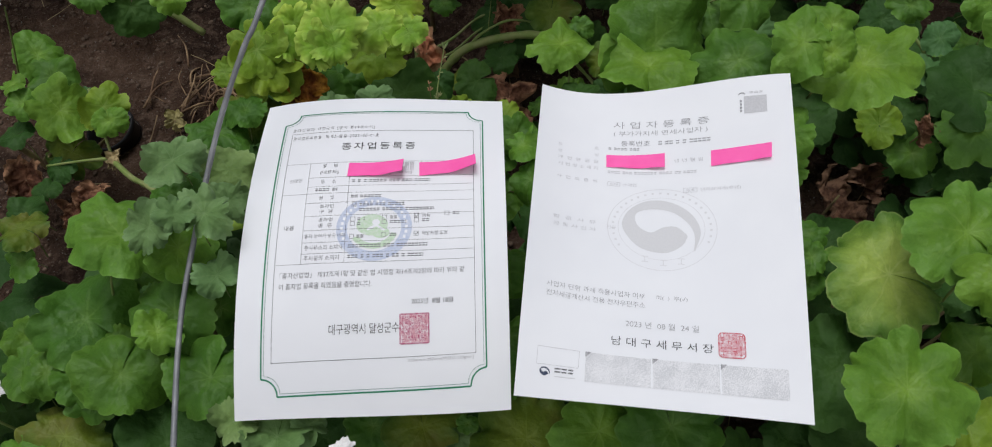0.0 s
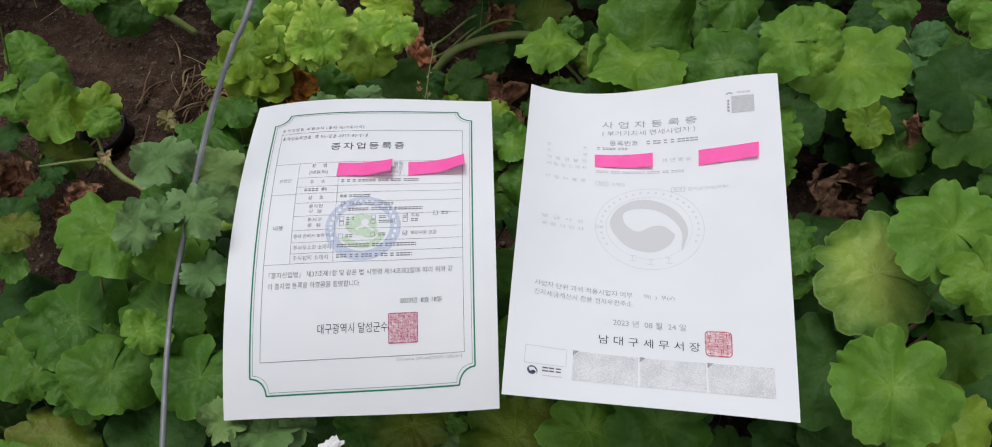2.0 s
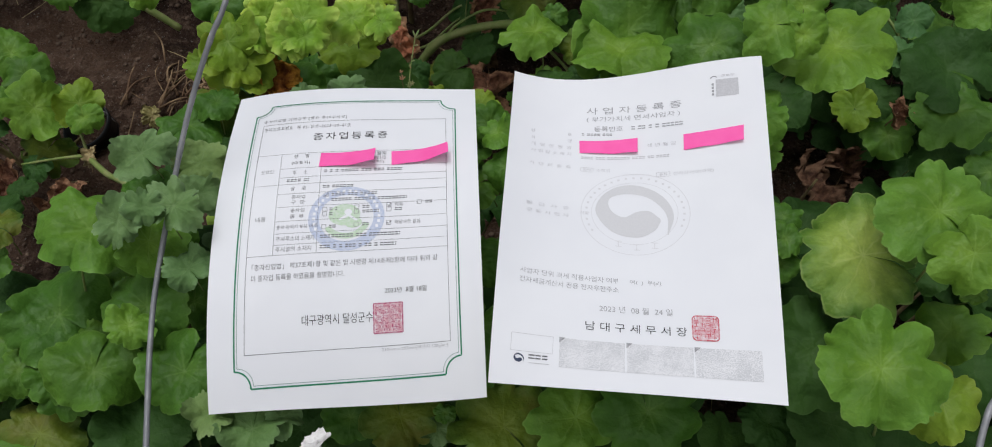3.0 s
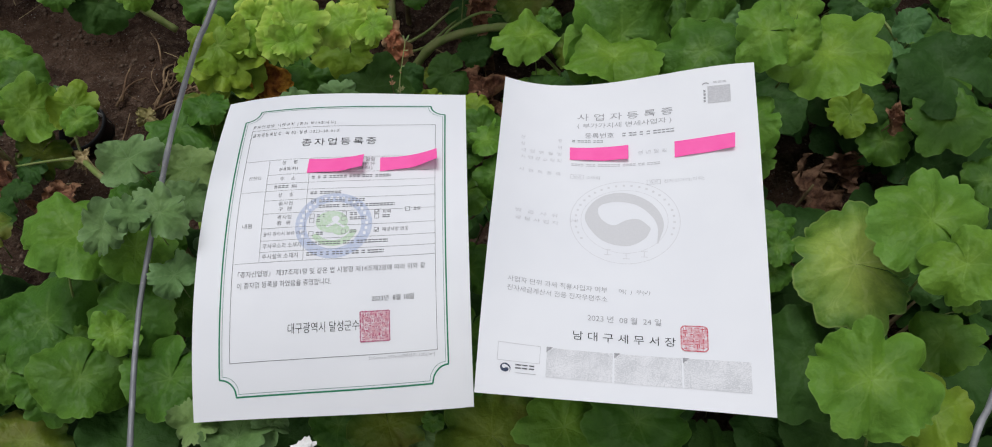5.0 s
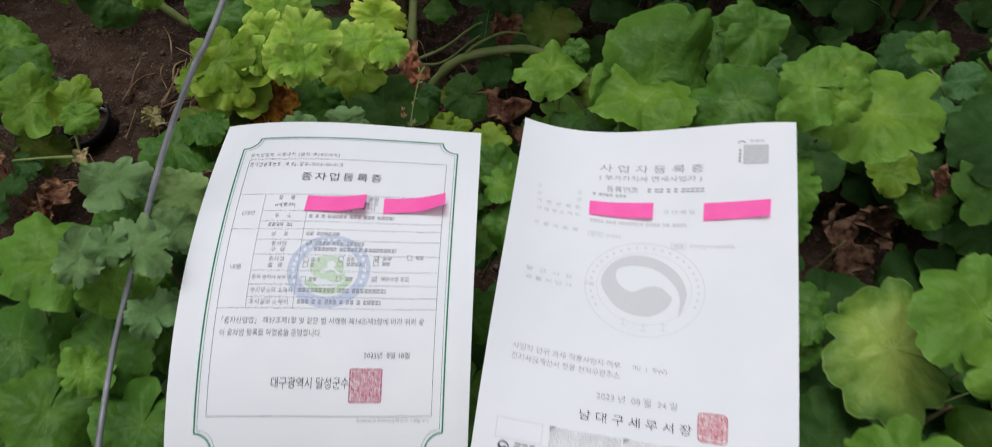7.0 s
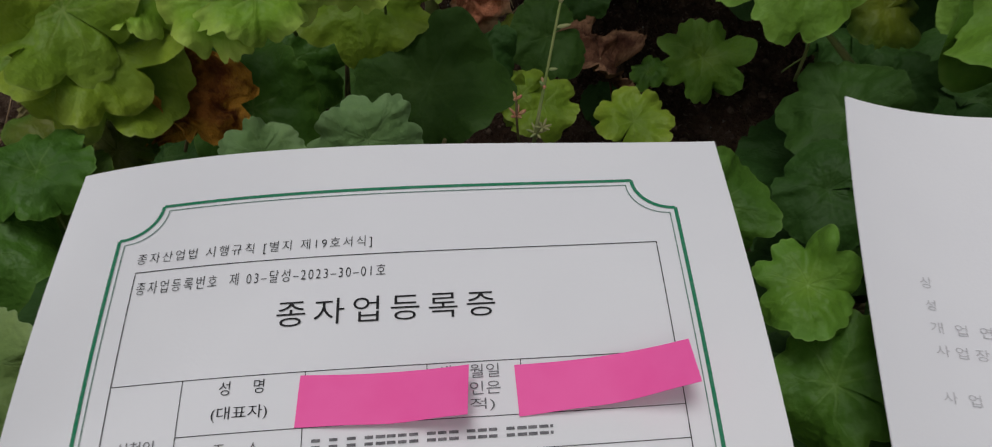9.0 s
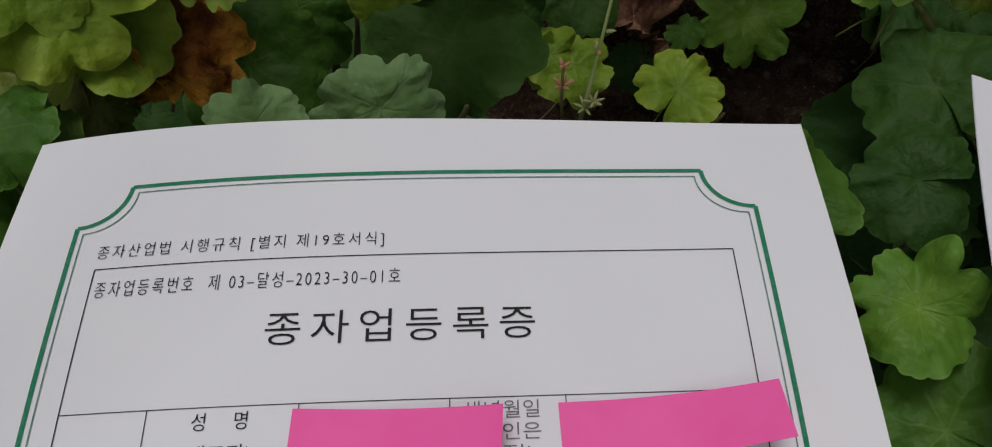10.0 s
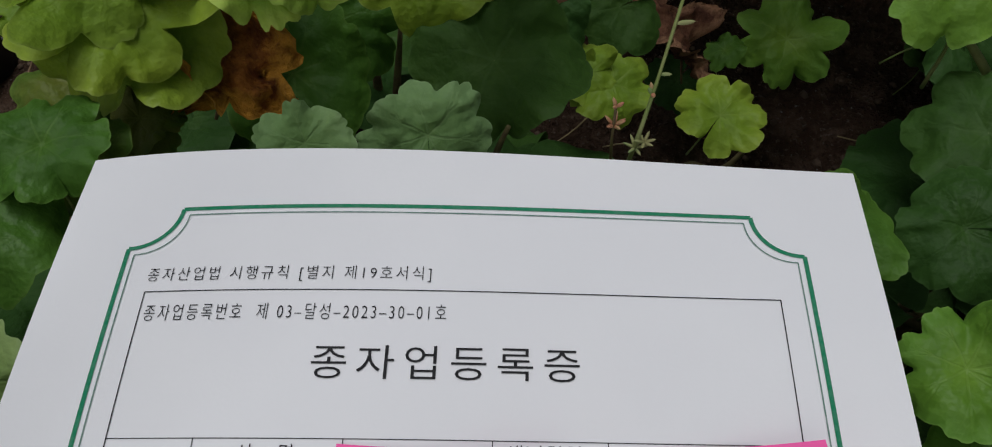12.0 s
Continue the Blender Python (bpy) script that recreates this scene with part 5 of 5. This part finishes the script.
def seed_stalk():
    """A thin upright shoot with buds at its joints."""
    base = Vector((-0.052, 0.588, 0.12))
    ob = thing("flower_stalk", base, "thin pale green budding shoot rising behind a paper", "flower stalk")
    line = [Vector(q) - base for q in ((-0.052, 0.588, 0.12), (-0.050, 0.581, 0.22), (-0.0485, 0.577, 0.258), (-0.0455, 0.583, 0.278), (-0.042, 0.593, 0.292), (-0.040, 0.599, 0.299))]
    bm = bmesh.new()
    tube(bm, line, [0.0009, 0.0007, 0.0005, 0.00045], 7, 6, 0.15)
    part("shoot", bm, STEM_GREEN, ob)
    bm = bmesh.new()
    tube(bm, [Vector(q) - base for q in ((-0.0525, 0.582, 0.235), (-0.0545, 0.580, 0.258), (-0.0548, 0.582, 0.272))], [0.0005, 0.0004], 6, 5)
    part("side_shoot", bm, STEM_BROWN, ob)

    def bud(at, way, length, width, material):
        bm = bmesh.new()
        a, w = Vector(at) - base, Vector(way).normalized()
        tube(bm, [a, a + w * length * 0.35, a + w * length * 0.75, a + w * length], [width * 0.4, width, width * 0.8, width * 0.1], 7, 4, 0.2)
        part("bud", bm, material, ob)

    bud((-0.040, 0.599, 0.299), (0.45, 0.3, 0.7), 0.008, 0.0011, BUD)
    bud((-0.040, 0.599, 0.299), (-0.25, 0.4, 0.9), 0.007, 0.0010, BUD)
    bud((-0.0415, 0.594, 0.293), (0.8, -0.1, 0.3), 0.005, 0.0007, BUD)
    bud((-0.0445, 0.586, 0.282), (0.9, -0.2, 0.3), 0.0035, 0.0006, BUD)
    for k in range(6):
        bud((-0.0480, 0.577, 0.259), (math.cos(k), math.sin(k), 0.5), 0.0042, 0.0005, BUD)
        bud((-0.0460, 0.577, 0.262), (math.cos(k * 1.1), math.sin(k * 1.1), 0.6), 0.0036, 0.0005, BUD)
        bud((-0.0546, 0.581, 0.264), (math.cos(k * 1.3), math.sin(k * 1.3), 0.9), 0.0042, 0.0006, BUD_RED)
    for k in range(3):
        bud((-0.0548, 0.582, 0.272), (math.cos(k * 2.1), math.sin(k * 2.1), 1.2), 0.0030, 0.0006, BUD_RED)
        bud((-0.0455, 0.583, 0.277), (-0.5 + k * 0.2, math.sin(k * 2.1), 0.9), 0.0034, 0.0007, BUD_RED if k else BUD)


seed_stalk()


def flower_head(place, size, seed, stalk_to):
    """A loose head of white five-petalled flowers on a stalk."""
    rng = random.Random(seed)
    ob = thing("geranium_flower", place, "white geranium flower head among the leaves", "flower", "white flowers")
    bm = bmesh.new()
    tube(bm, [Vector(stalk_to) - Vector(place), (Vector(stalk_to) - Vector(place)) * 0.5 + Vector((0.006, 0, 0.01)), (0, 0, -0.004)], [0.0016, 0.0014, 0.0012], 7, 6, 0.1)
    part("flower_stalk", bm, STEM_GREEN, ob)
    for k in range(5):
        c = Vector((rng.uniform(-1, 1), rng.uniform(-1, 1), rng.uniform(0, 0.7))) * size * 0.55
        face = (c + Vector((0, 0, size * 0.5))).normalized()
        turn = face.to_track_quat("Z", "Y").to_matrix()
        for s in range(5):
            bm = bmesh.new()
            a0 = 2 * math.pi * s / 5 + rng.uniform(-0.2, 0.2)
            rows = []
            for j in range(6):
                t = j / 5
                w = size * 0.22 * math.sin(math.pi * (0.12 + 0.78 * t)) ** 0.8
                row = []
                for i in range(5):
                    q = (i / 4 - 0.5) * 2
                    loc = Vector((q * w, size * 0.55 * t, size * (0.10 * t * t + 0.06 * q * q) + 0.04 * size * noise.noise(Vector((q, t * 3, k * 5 + s)))))
                    row.append(bm.verts.new(c + turn @ (Matrix.Rotation(a0, 3, "Z") @ loc)))
                rows.append(row)
            for a, b in zip(rows, rows[1:]):
                for i in range(4):
                    bm.faces.new((a[i], a[i + 1], b[i + 1], b[i]))
            part("petal", bm, PETAL, ob)
    return ob


flower_head((-0.113, 0.253, 0.184), 0.022, 1, (-0.13, 0.27, -0.05))
flower_head((-0.478, 0.336, 0.12), 0.030, 2, (-0.43, 0.33, -0.05))
flower_head((-0.625, 0.895, 0.10), 0.020, 3, (-0.72, 0.93, -0.15))


def pot(x, y):
    """A small round black pot standing sunk in the soil, with soil in it."""
    ob = thing("plant_pot", (x, y, GROUND - 0.05), "small black plastic pot sunk in the soil", "plant pot")
    bm = bmesh.new()
    profile = [(0.026, 0.0), (0.036, 0.075), (0.0385, 0.078), (0.0395, 0.088), (0.0365, 0.088), (0.0350, 0.076), (0.0335, 0.055)]
    rings = [[bm.verts.new((r * math.cos(a), r * math.sin(a), z)) for a in (2 * math.pi * k / 36 for k in range(36))] for r, z in profile]
    for a, b in zip(rings, rings[1:]):
        for k in range(36):
            bm.faces.new((a[k], a[(k + 1) % 36], b[(k + 1) % 36], b[k]))
    part("pot_wall", bm, PLASTIC, ob)
    bm = bmesh.new()
    mid = bm.verts.new((0, 0, 0.066))
    rim = [bm.verts.new((0.034 * math.cos(a), 0.034 * math.sin(a), 0.062)) for a in (2 * math.pi * k / 24 for k in range(24))]
    for k in range(24):
        bm.faces.new((mid, rim[k], rim[(k + 1) % 24]))
    part("potting_soil", bm, SOIL, ob)
    bm = bmesh.new()
    tube(bm, [(0.030, 0.012, 0.06), (0.036, 0.010, 0.095), (0.034, 0.0, 0.118)], [0.0022, 0.0022], 6, 4)
    part("white_tag", bm, PETAL, ob, "white plastic strip")
    ob.rotation_euler = (radians(12), radians(-14), 0)


pot(-0.572, 0.935)

# ---------------------------------------------------------------- litter on the soil


def litter(name, label, count, seed, build, material):
    rng = random.Random(seed)
    bm = bmesh.new()
    for _ in range(count):
        build(bm, rng)
    ob = part(name, bm, material)
    tagged(ob, label, "ground litter", kind="stuff")


def somewhere(rng):
    x, y = rng.uniform(-0.95, 0.75), rng.uniform(0.1, 1.45)
    return x, y


def one_clod(bm, rng):
    x, y = somewhere(rng)
    r = rng.uniform(0.001, 0.0046) * rng.uniform(0.4, 1.4)
    c = Vector((x, y, relief(x, y) + r * 0.35))
    g = 0.618
    v = [bm.verts.new(c + Vector((x * rng.uniform(0.75, 1.25), y * rng.uniform(0.75, 1.25), z * rng.uniform(0.5, 0.9))) * r * 0.85)
         for x, y, z in ((1, g, 0), (-1, g, 0), (1, -g, 0), (-1, -g, 0), (0, 1, g), (0, -1, g), (0, 1, -g), (0, -1, -g), (g, 0, 1), (g, 0, -1), (-g, 0, 1), (-g, 0, -1))]
    for f in ((0, 4, 8), (0, 8, 2), (0, 2, 9), (0, 9, 6), (0, 6, 4), (3, 1, 11), (3, 11, 7), (3, 7, 5), (3, 5, 10), (3, 10, 1),
              (4, 6, 1), (4, 1, 10), (4, 10, 8), (8, 10, 5), (8, 5, 2), (2, 5, 7), (2, 7, 9), (9, 7, 11), (9, 11, 6), (6, 11, 1)):
        bm.faces.new([v[k] for k in f])


def one_grain(bm, rng):
    x, y = somewhere(rng)
    r = rng.uniform(0.0007, 0.0018)
    c = Vector((x, y, relief(x, y) + r * 0.5))
    v = [bm.verts.new(c + Vector(q) * r) for q in ((1, 0, 0), (-0.5, 0.9, 0), (-0.5, -0.9, 0), (0, 0, 1), (0, 0, -1))]
    for a, b in ((0, 1), (1, 2), (2, 0)):
        bm.faces.new((v[a], v[b], v[3]))
        bm.faces.new((v[b], v[a], v[4]))


def one_straw(bm, rng):
    x, y = somewhere(rng)
    a, n = rng.uniform(0, 6.28), rng.uniform(0.02, 0.07)
    z = relief(x, y) + 0.004
    bend = rng.uniform(-0.01, 0.01)
    tube(bm, [(x, y, z), (x + n * 0.5 * math.cos(a) - bend * math.sin(a), y + n * 0.5 * math.sin(a) + bend * math.cos(a), z + rng.uniform(0.002, 0.016)), (x + n * math.cos(a), y + n * math.sin(a), z + rng.uniform(-0.002, 0.01))],
         [rng.uniform(0.0006, 0.0014), 0.0006], 4, 3)


def one_root(bm, rng):
    """Twigs and dry runners heaped beside the pale plant."""
    x, y = rng.gauss(-0.41, 0.05), rng.gauss(0.94, 0.06)
    a, n = rng.gauss(0.9, 0.8), rng.uniform(0.03, 0.085)
    z = relief(x, y) + rng.uniform(0.002, 0.012)
    tube(bm, [(x, y, z), (x + n * 0.5 * math.cos(a) + rng.uniform(-0.01, 0.01), y + n * 0.5 * math.sin(a), z + rng.uniform(0, 0.014)), (x + n * math.cos(a), y + n * math.sin(a), z + rng.uniform(-0.006, 0.012))],
         [rng.uniform(0.0009, 0.0028), 0.0008], 5, 4)


litter("soil_clods", "crumbly brown soil clods scattered on the bed", 5200, 1, one_clod, CLOD)
litter("grit_grains", "pale grit grains scattered on the soil", 2600, 2, one_grain, GRIT)
litter("dry_straw", "dry straw-coloured stalk pieces on the soil", 130, 3, one_straw, DRY_STRAW)
litter("dry_twigs", "heap of thin dry twigs beside the plant", 190, 4, one_root, TWIG)
